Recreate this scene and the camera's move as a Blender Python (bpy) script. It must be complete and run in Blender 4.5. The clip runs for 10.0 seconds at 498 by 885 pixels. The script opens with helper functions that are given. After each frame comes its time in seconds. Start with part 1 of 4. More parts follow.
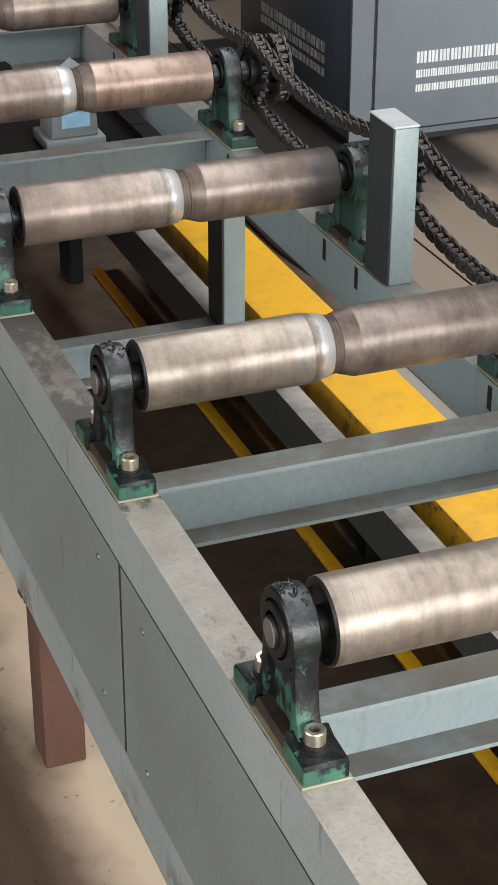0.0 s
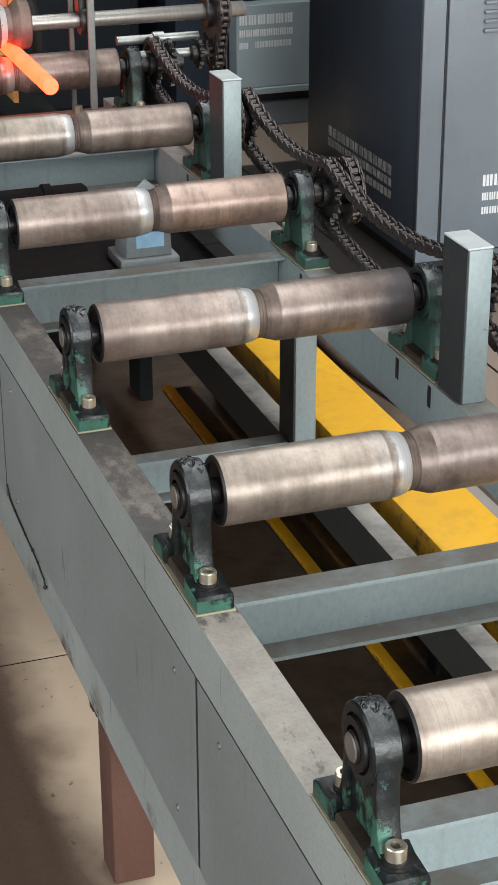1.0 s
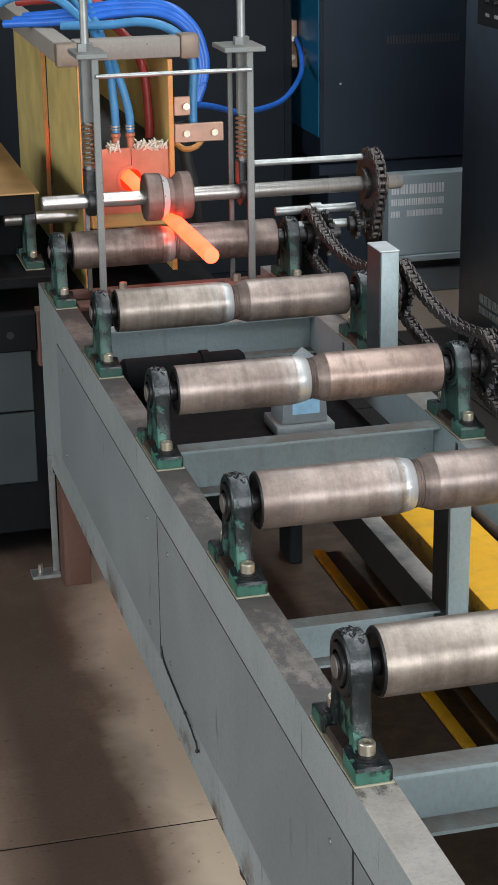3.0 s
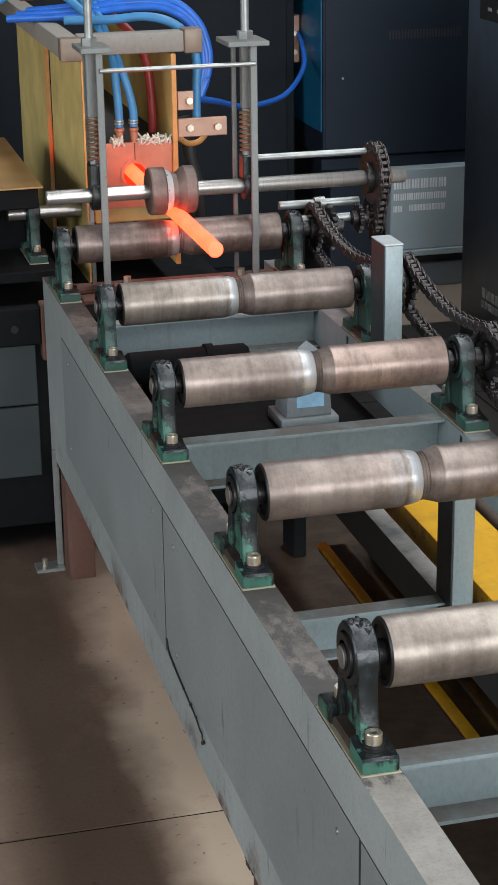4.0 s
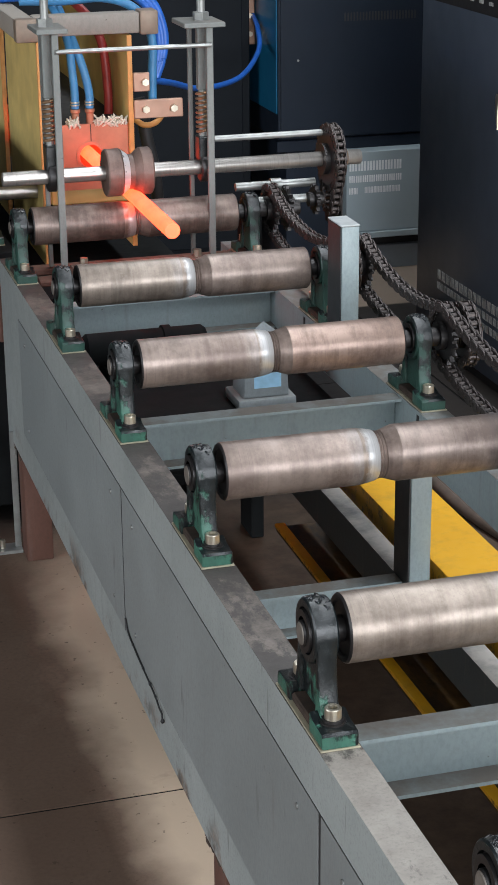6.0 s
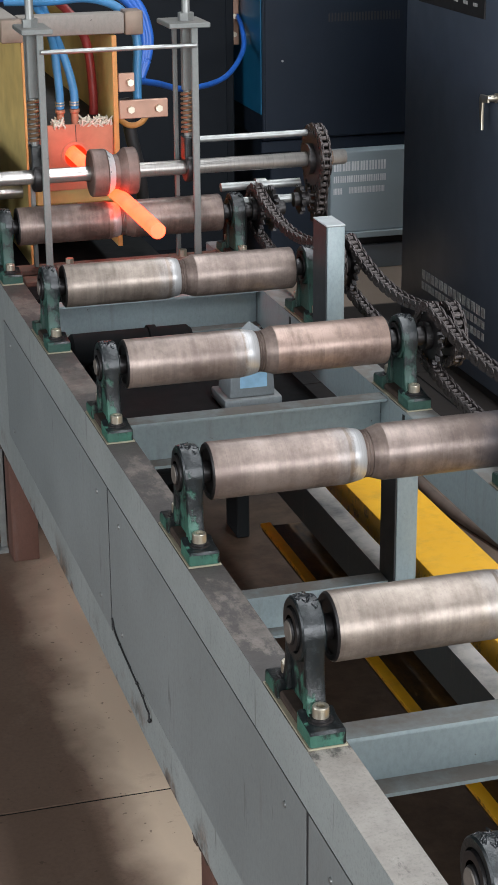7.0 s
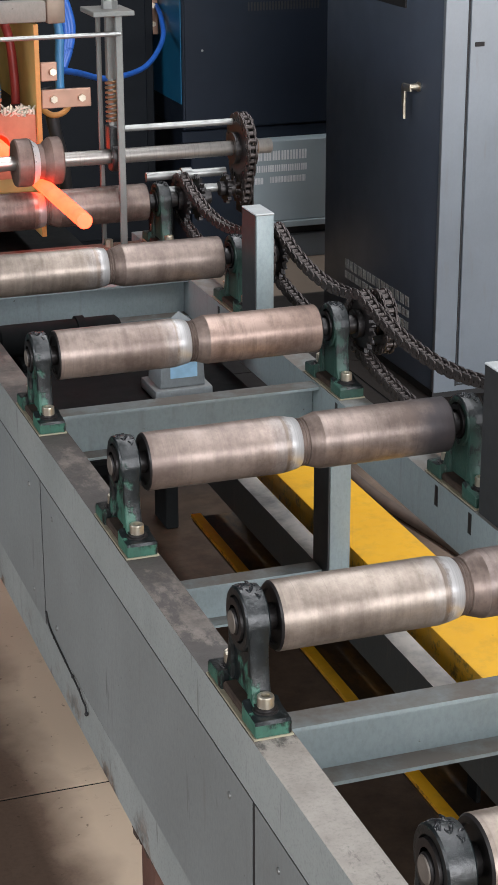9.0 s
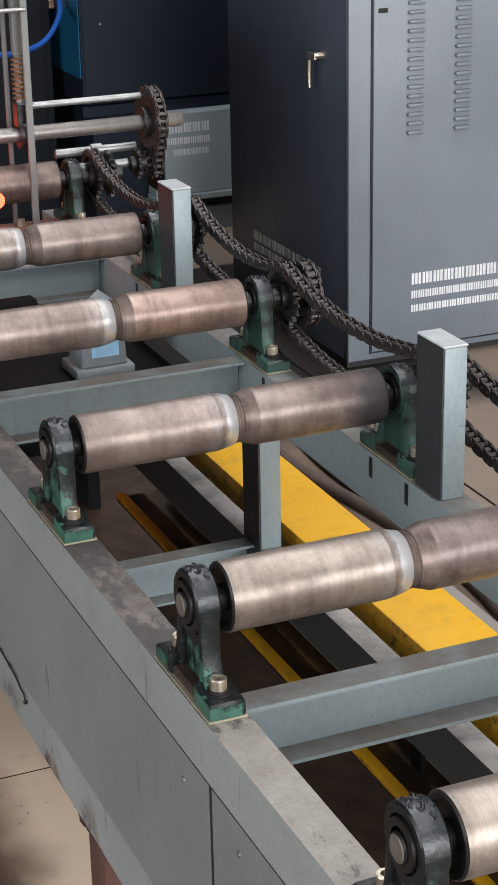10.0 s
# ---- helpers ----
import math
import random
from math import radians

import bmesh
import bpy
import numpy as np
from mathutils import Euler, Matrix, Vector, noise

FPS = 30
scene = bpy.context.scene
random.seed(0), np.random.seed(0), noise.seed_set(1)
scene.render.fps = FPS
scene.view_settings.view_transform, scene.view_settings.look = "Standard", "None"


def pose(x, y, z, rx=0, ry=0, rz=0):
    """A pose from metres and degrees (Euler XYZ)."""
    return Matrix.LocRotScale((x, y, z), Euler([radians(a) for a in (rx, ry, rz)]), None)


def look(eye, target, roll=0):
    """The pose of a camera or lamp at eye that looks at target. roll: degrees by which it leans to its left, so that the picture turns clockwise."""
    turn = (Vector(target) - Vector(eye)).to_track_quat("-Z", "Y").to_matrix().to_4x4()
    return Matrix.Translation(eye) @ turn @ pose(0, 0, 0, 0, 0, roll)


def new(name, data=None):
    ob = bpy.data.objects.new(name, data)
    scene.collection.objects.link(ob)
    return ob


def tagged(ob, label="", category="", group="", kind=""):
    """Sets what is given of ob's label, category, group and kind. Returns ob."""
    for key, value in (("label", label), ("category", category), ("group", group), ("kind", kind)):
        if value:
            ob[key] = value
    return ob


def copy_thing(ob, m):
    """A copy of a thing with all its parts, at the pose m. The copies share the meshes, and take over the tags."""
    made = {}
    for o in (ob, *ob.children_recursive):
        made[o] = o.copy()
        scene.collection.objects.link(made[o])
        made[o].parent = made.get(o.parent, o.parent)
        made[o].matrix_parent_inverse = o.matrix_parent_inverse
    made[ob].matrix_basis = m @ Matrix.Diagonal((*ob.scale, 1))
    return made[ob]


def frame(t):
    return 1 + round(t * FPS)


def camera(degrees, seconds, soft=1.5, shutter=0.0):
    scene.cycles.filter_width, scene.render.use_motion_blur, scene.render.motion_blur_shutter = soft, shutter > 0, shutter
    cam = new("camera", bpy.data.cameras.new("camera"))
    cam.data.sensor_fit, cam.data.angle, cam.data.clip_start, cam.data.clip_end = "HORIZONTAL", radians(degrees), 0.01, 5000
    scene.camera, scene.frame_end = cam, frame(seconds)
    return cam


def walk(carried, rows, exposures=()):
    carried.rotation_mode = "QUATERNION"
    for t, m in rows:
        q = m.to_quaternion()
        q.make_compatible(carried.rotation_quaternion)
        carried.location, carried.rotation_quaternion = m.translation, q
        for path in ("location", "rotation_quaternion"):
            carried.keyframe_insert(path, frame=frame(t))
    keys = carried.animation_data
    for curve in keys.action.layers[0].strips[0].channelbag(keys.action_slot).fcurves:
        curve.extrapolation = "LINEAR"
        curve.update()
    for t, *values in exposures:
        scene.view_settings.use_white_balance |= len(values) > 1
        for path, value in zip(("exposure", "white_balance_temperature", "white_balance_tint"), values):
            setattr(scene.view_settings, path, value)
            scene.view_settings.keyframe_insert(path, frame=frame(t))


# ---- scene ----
cam = camera(15.693, 10.0, soft=0.9)
PATH = [
    (0, (-0.6122, -2.0247, 2.0424), (0.1837, 0.0293, 0.8603), 0.184),
    (0.5, (-0.6245, -2.0287, 2.0440), (0.1482, 0.0817, 0.9489), -0.289),
    (1, (-0.6467, -2.0370, 2.0497), (0.1002, 0.1125, 1.0143), -0.185),
    (1.5, (-0.6587, -2.0428, 2.0592), (0.0697, 0.1484, 1.1009), -0.137),
    (2, (-0.6702, -2.0460, 2.0695), (0.0197, 0.1837, 1.1738), -0.348),
    (2.5, (-0.6783, -2.0415, 2.0731), (-0.0537, 0.2219, 1.2149), -0.639),
    (3, (-0.6837, -2.0448, 2.0737), (-0.0943, 0.2385, 1.2433), -0.753),
    (4.5, (-0.6991, -2.0626, 2.0717), (-0.1095, 0.2164, 1.2299), -0.845),
    (5, (-0.7002, -2.0687, 2.0710), (-0.0884, 0.2017, 1.2218), -0.766),
    (5.5, (-0.7018, -2.0686, 2.0699), (-0.0702, 0.1934, 1.2130), -0.631),
    (7, (-0.7098, -2.0736, 2.0701), (-0.0440, 0.1786, 1.2130), -0.455),
    (7.5, (-0.7149, -2.0762, 2.0705), (-0.0342, 0.1712, 1.2125), -0.405),
    (8, (-0.7176, -2.0749, 2.0674), (-0.0181, 0.1681, 1.2130), -0.249),
    (8.5, (-0.7225, -2.0718, 2.0654), (0.0003, 0.1627, 1.2083), -0.145),
    (9, (-0.7377, -2.0495, 2.0615), (0.0365, 0.1632, 1.1927), -0.180),
    (9.5, (-0.7656, -2.0149, 2.0608), (0.0707, 0.1685, 1.1755), -0.679),
    (10, (-0.7784, -1.9952, 2.0587), (0.1184, 0.1552, 1.1522), -1.151),
]
walk(cam, [(t, look(e, g, r)) for t, e, g, r in PATH],
     [(0, 0.28, 6750, 9), (1.5, 0.32, 6500, 8), (2.5, 0.26, 6350, 8), (4.5, 0.13, 6300, 9), (5.5, 0.20, 6300, 10), (7.0, 0.20, 6350, 11), (10, 0.22, 6600, 14)])

# ---- world and light ----
world = bpy.data.worlds.new("world")
scene.world = world
world.use_nodes = True
wn = world.node_tree
sky = wn.nodes.new("ShaderNodeTexSky")
sky.sky_type, sky.sun_disc = 'NISHITA', False
sky.sun_elevation, sky.sun_rotation = radians(40), radians(200)
wn.nodes["Background"].inputs["Strength"].default_value = 0.12
wn.links.new(sky.outputs["Color"], wn.nodes["Background"].inputs["Color"])


def lamp(name, eye, target, sx, sy, watts, colour):
    d = bpy.data.lights.new(name, 'AREA')
    d.shape, d.size, d.size_y, d.energy, d.color = 'RECTANGLE', sx, sy, watts, colour
    ob = new(name, d)
    ob.matrix_world = look(eye, target)
    return ob


lamp("gate_daylight", (2.0, -8.85, 2.9), (2.0, 0, 1.2), 8.5, 4.6, 1080, (0.96, 0.98, 1.0))
# Unseen fill lamp, added to brighten the conveyor's left covers
lamp("west_fill", (-8.85, -1.5, 3.2), (0, -1.5, 0.8), 9.0, 2.6, 450, (0.96, 0.98, 1.0))
lamp("skylight_daylight", (2.1, 1.0, 6.95), (2.1, 1.0, 0), 0.9, 14.0, 470, (0.95, 0.98, 1.0))


# ---- materials ----


class Mat:
    """A small builder for node materials."""

    def __init__(self, name, rough=0.5, metal=0.0):
        self.m = bpy.data.materials.new(name)
        self.m.use_nodes = True
        self.t = self.m.node_tree
        self.b = self.t.nodes["Principled BSDF"]
        self.b.inputs["Roughness"].default_value = rough
        self.b.inputs["Metallic"].default_value = metal
        self.co = self.t.nodes.new("ShaderNodeTexCoord").outputs["Object"]

    def node(self, kind, **ins):
        n = self.t.nodes.new(kind)
        for k, v in ins.items():
            s = n.inputs[k.replace("_", " ")]
            if hasattr(v, "is_output"):
                self.t.links.new(v, s)
            else:
                s.default_value = v
        return n

    def scaled(self, sx, sy, sz, world=False):
        n = self.t.nodes.new("ShaderNodeMapping")
        n.inputs["Scale"].default_value = (sx, sy, sz)
        src = self.t.nodes.new("ShaderNodeNewGeometry").outputs["Position"] if world else self.co
        self.t.links.new(src, n.inputs["Vector"])
        return n.outputs["Vector"]

    def noise(self, scale, detail=4.0, rough=0.55, vec=None):
        return self.node("ShaderNodeTexNoise", Vector=vec or self.co, Scale=scale, Detail=detail, Roughness=rough).outputs["Fac"]

    def ramp(self, fac, lo, hi):
        n = self.node("ShaderNodeMapRange", Value=fac)
        n.inputs[1].default_value, n.inputs[2].default_value = lo, hi
        n.clamp = True
        return n.outputs["Result"]

    def mix(self, fac, a, b):
        n = self.t.nodes.new("ShaderNodeMix")
        n.data_type = 'RGBA'
        for i, v in ((0, fac), (6, a), (7, b)):
            if hasattr(v, "is_output"):
                self.t.links.new(v, n.inputs[i])
            else:
                n.inputs[i].default_value = (*v, 1) if i else v
        return n.outputs[2]

    def math(self, op, a, b=0.0):
        n = self.t.nodes.new("ShaderNodeMath")
        n.operation = op
        for i, v in ((0, a), (1, b)):
            if hasattr(v, "is_output"):
                self.t.links.new(v, n.inputs[i])
            else:
                n.inputs[i].default_value = v
        return n.outputs[0]

    def up(self, lo=0.6, hi=0.95):
        """How much a face looks up: dust settles there."""
        n = self.t.nodes.new("ShaderNodeSeparateXYZ")
        self.t.links.new(self.t.nodes.new("ShaderNodeNewGeometry").outputs["Normal"], n.inputs[0])
        return self.ramp(n.outputs["Z"], lo, hi)

    def put(self, name, v):
        s = self.b.inputs[name]
        if hasattr(v, "is_output"):
            self.t.links.new(v, s)
        else:
            s.default_value = v
        return self

    def bump(self, h, strength=0.2, dist=0.002):
        n = self.node("ShaderNodeBump", Height=h)
        n.inputs["Strength"].default_value, n.inputs["Distance"].default_value = strength, dist
        self.t.links.new(n.outputs["Normal"], self.b.inputs["Normal"])
        return self


def plain(name, col, rough=0.5, metal=0.0, vary=0.12, scale=40.0, bump=0.08, gloss=0.5):
    """Paint, rubber or metal with fine and broad variation."""
    k = Mat(name, rough, metal)
    k.put("Specular IOR Level", gloss)
    f = k.math('ADD', k.math('MULTIPLY', k.noise(scale), 0.5), k.math('MULTIPLY', k.noise(scale * 0.12, 3), 0.5))
    lo = tuple(c * (1 - 2.2 * vary) for c in col)
    hi = tuple(min(1, c * (1 + 2.2 * vary)) for c in col)
    k.put("Base Color", k.mix(k.ramp(f, 0.25, 0.75), lo, hi))
    k.put("Roughness", k.math('ADD', k.math('MULTIPLY', k.noise(scale * 0.7), 0.2), rough - 0.1))
    k.bump(k.noise(scale * 3), bump)
    return k.m


def dusty_paint(name, col, dust=(0.20, 0.17, 0.145), cover=0.75, rough=0.45, chips=True, scratch=False):
    """Machine paint with dust on what looks up, streaks and chipped spots."""
    k = Mat(name, rough)
    broad = k.noise(2.2, 4, 0.6, k.scaled(1, 1, 1, True))
    base = k.mix(k.ramp(broad, 0.3, 0.7), tuple(c * 0.86 for c in col), tuple(c * 1.1 for c in col))
    streak = k.ramp(k.noise(7, 3, 0.5, k.scaled(6, 6, 0.7, True)), 0.60, 0.78)
    base = k.mix(k.math('MULTIPLY', streak, 0.35), base, (0.16, 0.145, 0.13))
    grain = k.noise(130, 4, 0.75, k.scaled(1, 1, 0.6, True))
    base = k.mix(k.math('MULTIPLY', k.ramp(grain, 0.42, 0.66), 0.26 if chips else 0.07), base, tuple(c * 0.45 for c in col))
    if scratch:
        sc = k.ramp(k.noise(4.5, 4, 0.62, k.scaled(3.5, 6, 0.7, True)), 0.675, 0.73)
        base = k.mix(k.math('MULTIPLY', sc, 0.7), base, (0.055, 0.05, 0.045))
    if chips:
        spot = k.ramp(k.noise(55, 5, 0.7, k.scaled(1, 1, 1, True)), 0.685, 0.71)
        base = k.mix(k.math('MULTIPLY', spot, 0.7), base, (0.06, 0.045, 0.035))
    d = k.math('MULTIPLY', k.up(), k.ramp(k.noise(9, 5, 0.65, k.scaled(1, 1, 1, True)), 0.2, 0.55))
    base = k.mix(k.math('MULTIPLY', d, cover), base, dust)
    k.put("Base Color", base)
    k.put("Roughness", k.math('ADD', k.math('MULTIPLY', d, 0.35), k.math('ADD', k.math('MULTIPLY', broad, 0.15), rough - 0.08)))
    k.bump(k.noise(220, 4, 0.7, k.scaled(1, 1, 1, True)), 0.16, 0.0015)
    return k.m


def grimy_yellow():
    """Yellow paint with brown dust, black grimy blotches, sides darkened for dirt and shade."""
    k = Mat("yellow_safety_paint", 0.5)
    p = k.scaled(1, 1, 1, True)
    base = k.mix(k.ramp(k.noise(3, 4, 0.6, p), 0.3, 0.7), (0.84, 0.42, 0.010), (0.95, 0.51, 0.016))
    base = k.mix(k.math('MULTIPLY', k.ramp(k.noise(14, 5, 0.7, p), 0.50, 0.75), 0.42), base, (0.42, 0.22, 0.04))
    side = k.math('SUBTRACT', 1.0, k.up(0.2, 0.8))
    # Side faces go darker, for dirt and for shade painted into the colour
    grime_shade = k.ramp(k.math('ADD', k.noise(26, 5, 0.72, p), k.math('MULTIPLY', side, 0.13)), 0.66, 0.80)
    base = k.mix(k.math('MULTIPLY', grime_shade, 0.8), base, (0.06, 0.04, 0.02))
    k.put("Base Color", base)
    k.put("Roughness", k.math('ADD', k.math('MULTIPLY', k.noise(40, 4, 0.6, p), 0.3), 0.38))
    k.bump(k.noise(120, 4, 0.6, p), 0.12)
    return k.m


def oily_plate():
    """Black oil with worn ochre paint showing through beside the yellow bar."""
    k = Mat("oily_plate_paint", 0.45)
    p = k.scaled(1, 1, 1, True)
    f = k.ramp(k.noise(5, 5, 0.7, k.scaled(2.5, 0.8, 1, True)), 0.46, 0.66)
    base = k.mix(k.ramp(k.noise(30, 5, 0.7, p), 0.35, 0.65), (0.010, 0.006, 0.004), (0.028, 0.017, 0.010))
    k.put("Base Color", k.mix(k.math('MULTIPLY', f, 0.55), base, (0.20, 0.10, 0.015)))
    k.put("Roughness", k.math('ADD', k.math('MULTIPLY', k.noise(18, 4, 0.6, p), 0.3), 0.38))
    k.bump(k.noise(90, 4, 0.6, p), 0.15)
    return k.m


def beam_paint():
    """Beam paint: pale dust above, dark grease smears lengthwise, rubbed edges."""
    k = Mat("dusty_beam_paint", 0.5)
    p = k.scaled(1, 1, 1, True)
    broad = k.noise(2.4, 4, 0.6, p)
    base = k.mix(k.ramp(broad, 0.3, 0.7), (0.26, 0.285, 0.275), (0.35, 0.375, 0.36))
    scr = k.ramp(k.noise(5, 4, 0.6, k.scaled(5, 9, 0.8, True)), 0.63, 0.70)
    base = k.mix(k.math('MULTIPLY', scr, 0.55), base, (0.075, 0.07, 0.06))
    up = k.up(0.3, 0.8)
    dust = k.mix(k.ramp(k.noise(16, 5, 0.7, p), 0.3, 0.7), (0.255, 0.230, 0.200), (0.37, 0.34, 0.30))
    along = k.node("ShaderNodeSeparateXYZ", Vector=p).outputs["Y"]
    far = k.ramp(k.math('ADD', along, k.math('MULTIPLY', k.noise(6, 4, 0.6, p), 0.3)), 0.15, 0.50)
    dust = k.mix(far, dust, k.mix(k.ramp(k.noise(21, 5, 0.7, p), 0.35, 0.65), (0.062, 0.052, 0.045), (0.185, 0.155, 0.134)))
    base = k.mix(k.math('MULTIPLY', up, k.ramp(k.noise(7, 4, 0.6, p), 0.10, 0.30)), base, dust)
    patches = k.math('ADD', k.math('MULTIPLY', k.noise(5, 5, 0.68, k.scaled(2.2, 0.9, 1, True)), 0.6), k.math('MULTIPLY', k.noise(36, 5, 0.75, k.scaled(1.6, 0.8, 1, True)), 0.4))
    # grease thrown off by each bearing lies round its feet
    gap = k.math('ABSOLUTE', k.math('SUBTRACT', k.math('FRACT', k.math('DIVIDE', k.math('SUBTRACT', along, 0.07 - 0.3165), 0.633)), 0.5))
    close = k.math('MULTIPLY', k.ramp(gap, 0.42, 0.17), k.ramp(along, -0.12, 0.10))
    smear = k.ramp(k.math('ADD', k.math('ADD', patches, k.math('MULTIPLY', far, 0.05)), k.math('MULTIPLY', close, 0.26)), 0.570, 0.640)
    base = k.mix(k.math('MULTIPLY', k.math('MULTIPLY', smear, up), 0.85), base, (0.045, 0.040, 0.038))
    speck = k.ramp(k.noise(170, 4, 0.75, p), 0.50, 0.68)
    base = k.mix(k.math('MULTIPLY', speck, 0.30), base, (0.09, 0.08, 0.07))
    low = k.ramp(k.node("ShaderNodeSeparateXYZ", Vector=p).outputs["Z"], 0.41, 0.33)
    rust = k.math('MULTIPLY', k.ramp(k.noise(4.2, 5, 0.7, k.scaled(1, 1, 1.4, True)), 0.52, 0.60), low)
    base = k.mix(k.math('MULTIPLY', rust, 0.9), base, k.mix(k.ramp(k.noise(50, 4, 0.7, p), 0.4, 0.6), (0.035, 0.024, 0.018), (0.19, 0.10, 0.05)))
    k.put("Base Color", base)
    k.put("Roughness", k.math('ADD', k.math('MULTIPLY', k.noise(30, 4, 0.6, p), 0.35), 0.38))
    k.bump(k.noise(70, 5, 0.7, p), 0.25, 0.002)
    return k.m


def rolled_steel(name, col, dark, rough=0.36, seed=0.0, metal=0.85, worn=0.0, score=1.0, smear=1.0, burnt=0.0):
    """Turned and rolled steel: rings round the axle, oxide patches, slanting scuffs."""
    k = Mat(name, rough, metal)
    ring = k.noise(1.0, 6, 0.75, k.scaled(150, 4, 4))
    ring2 = k.noise(1.0, 4, 0.7, k.scaled(38, 2.5, 2.5))
    rnd = k.node("ShaderNodeObjectInfo").outputs["Random"]
    off = k.node("ShaderNodeVectorMath", Vector=k.co)
    off.operation = 'ADD'
    c = k.node("ShaderNodeCombineXYZ", X=k.math('MULTIPLY', rnd, 9.0), Y=rnd, Z=seed)
    k.t.links.new(c.outputs[0], off.inputs[1])
    p = off.outputs[0]
    patch = k.math('ADD', k.math('MULTIPLY', k.noise(5.5, 5, 0.62, p), 0.6), k.math('MULTIPLY', k.noise(24, 5, 0.72, p), 0.4))
    f = k.math('ADD', k.math('MULTIPLY', ring, 0.08), k.math('ADD', k.math('MULTIPLY', ring2, 0.16), k.math('MULTIPLY', patch, 0.76)))
    base = k.mix(k.ramp(f, 0.425, 0.555), dark, col)
    spots = k.ramp(k.noise(85, 5, 0.72, p), 0.56, 0.70)
    base = k.mix(k.math('MULTIPLY', spots, 0.30), base, tuple(v * 0.6 for v in dark))
    slant = k.node("ShaderNodeMapping", Vector=p, Rotation=(0.0, 0.0, 0.9), Scale=(30.0, 5.0, 5.0)).outputs[0]
    scuff = k.math('MULTIPLY', k.ramp(k.noise(1.0, 4, 0.65, slant), 0.54, 0.68), k.ramp(k.noise(4.5, 3, 0.6, p), 0.38, 0.58))
    base = k.mix(k.math('MULTIPLY', scuff, 0.42 * smear), base, tuple(v * 0.6 for v in dark))
    line = k.math('MULTIPLY', k.ramp(k.noise(1.0, 3, 0.8, k.scaled(210, 1.4, 1.4)), 0.62, 0.70), k.ramp(k.noise(9, 3, 0.6, p), 0.45, 0.60))
    base = k.mix(k.math('MULTIPLY', line, min(0.9, 0.45 * score)), base, tuple(min(1.0, v * 1.7) for v in col))
    thin = k.math('MULTIPLY', k.ramp(k.noise(1.0, 2, 0.6, k.scaled(420, 2.2, 2.2)), 0.60, 0.66), k.ramp(k.noise(6, 4, 0.65, p), 0.42, 0.58))
    base = k.mix(k.math('MULTIPLY', thin, 0.35 * score), base, tuple(v * 0.45 for v in dark))
    wear = 0.0
    if worn:
        x = k.node("ShaderNodeSeparateXYZ", Vector=k.co).outputs["X"]
        edge = k.math('ADD', x, k.math('MULTIPLY', k.math('SUBTRACT', k.noise(20, 5, 0.75, k.scaled(2, 1, 1)), 0.5), 0.10))
        wear = k.math('MULTIPLY', k.ramp(edge, -0.068, -0.030), k.ramp(x, 0.002, 0.0))
        base = k.mix(k.math('MULTIPLY', wear, worn), base, (0.60, 0.575, 0.55))
    if burnt:
        end = k.math('ADD', k.node("ShaderNodeSeparateXYZ", Vector=k.co).outputs["X"], k.math('MULTIPLY', k.math('SUBTRACT', k.noise(9, 4, 0.65, p), 0.5), 0.12))
        base = k.mix(k.math('MULTIPLY', k.ramp(end, 0.195, 0.245), burnt), base, (0.050, 0.046, 0.052))
    k.put("Base Color", base)
    r = k.math('ADD', k.math('MULTIPLY', k.ramp(f, 0.36, 0.62), -0.12), rough + 0.06)
    k.put("Roughness", k.math('ADD', r, k.math('MULTIPLY', scuff, 0.12)))
    k.bump(k.math('ADD', ring2, k.math('MULTIPLY', k.math('ADD', ring, patch), 0.35)), 0.05, 0.001)
    return k.m


def greased_paint(name, col, grease):
    """Casting paint under smears of black grease."""
    k = Mat(name, 0.5)
    n = k.noise(24, 5, 0.68)
    z = k.node("ShaderNodeSeparateXYZ", Vector=k.co).outputs["Z"]
    rnd = k.math('MULTIPLY', k.node("ShaderNodeObjectInfo").outputs["Random"], 0.05)
    run = k.noise(16, 5, 0.7, k.scaled(1.6, 1.6, 0.45))
    f = k.math('ADD', k.math('MULTIPLY', n, 0.5), k.math('MULTIPLY', run, 0.5))
    m = k.ramp(k.math('ADD', f, k.math('ADD', rnd, k.math('ADD', k.math('MULTIPLY', z, 0.9), k.math('MULTIPLY', k.up(0.3, 0.8), 0.15)))), 0.765 - grease, 0.815 - grease)
    paint = k.mix(k.ramp(k.noise(9, 3), 0.35, 0.65), tuple(c * 0.7 for c in col), tuple(c * 1.2 for c in col))
    film = k.ramp(k.noise(30, 5, 0.7, k.scaled(1, 1, 0.5)), 0.40, 0.70)
    paint = k.mix(k.math('MULTIPLY', film, 0.6), paint, (0.016, 0.030, 0.026))
    scuff = k.ramp(k.noise(60, 4, 0.7, k.scaled(1, 1, 0.4)), 0.67, 0.73)
    paint = k.mix(k.math('MULTIPLY', scuff, 0.4), paint, (0.25, 0.27, 0.25))
    black = k.mix(k.ramp(k.noise(95, 5, 0.75), 0.54, 0.74), (0.005, 0.008, 0.009), (0.040, 0.050, 0.050))
    k.put("Base Color", k.mix(m, paint, black))
    k.put("Roughness", k.math('ADD', k.math('MULTIPLY', m, -0.12), k.math('ADD', k.math('MULTIPLY', k.noise(70), 0.25), 0.34)))
    k.bump(k.math('ADD', k.noise(38, 5, 0.7), k.math('MULTIPLY', m, 0.5)), 0.5, 0.003)
    return k.m


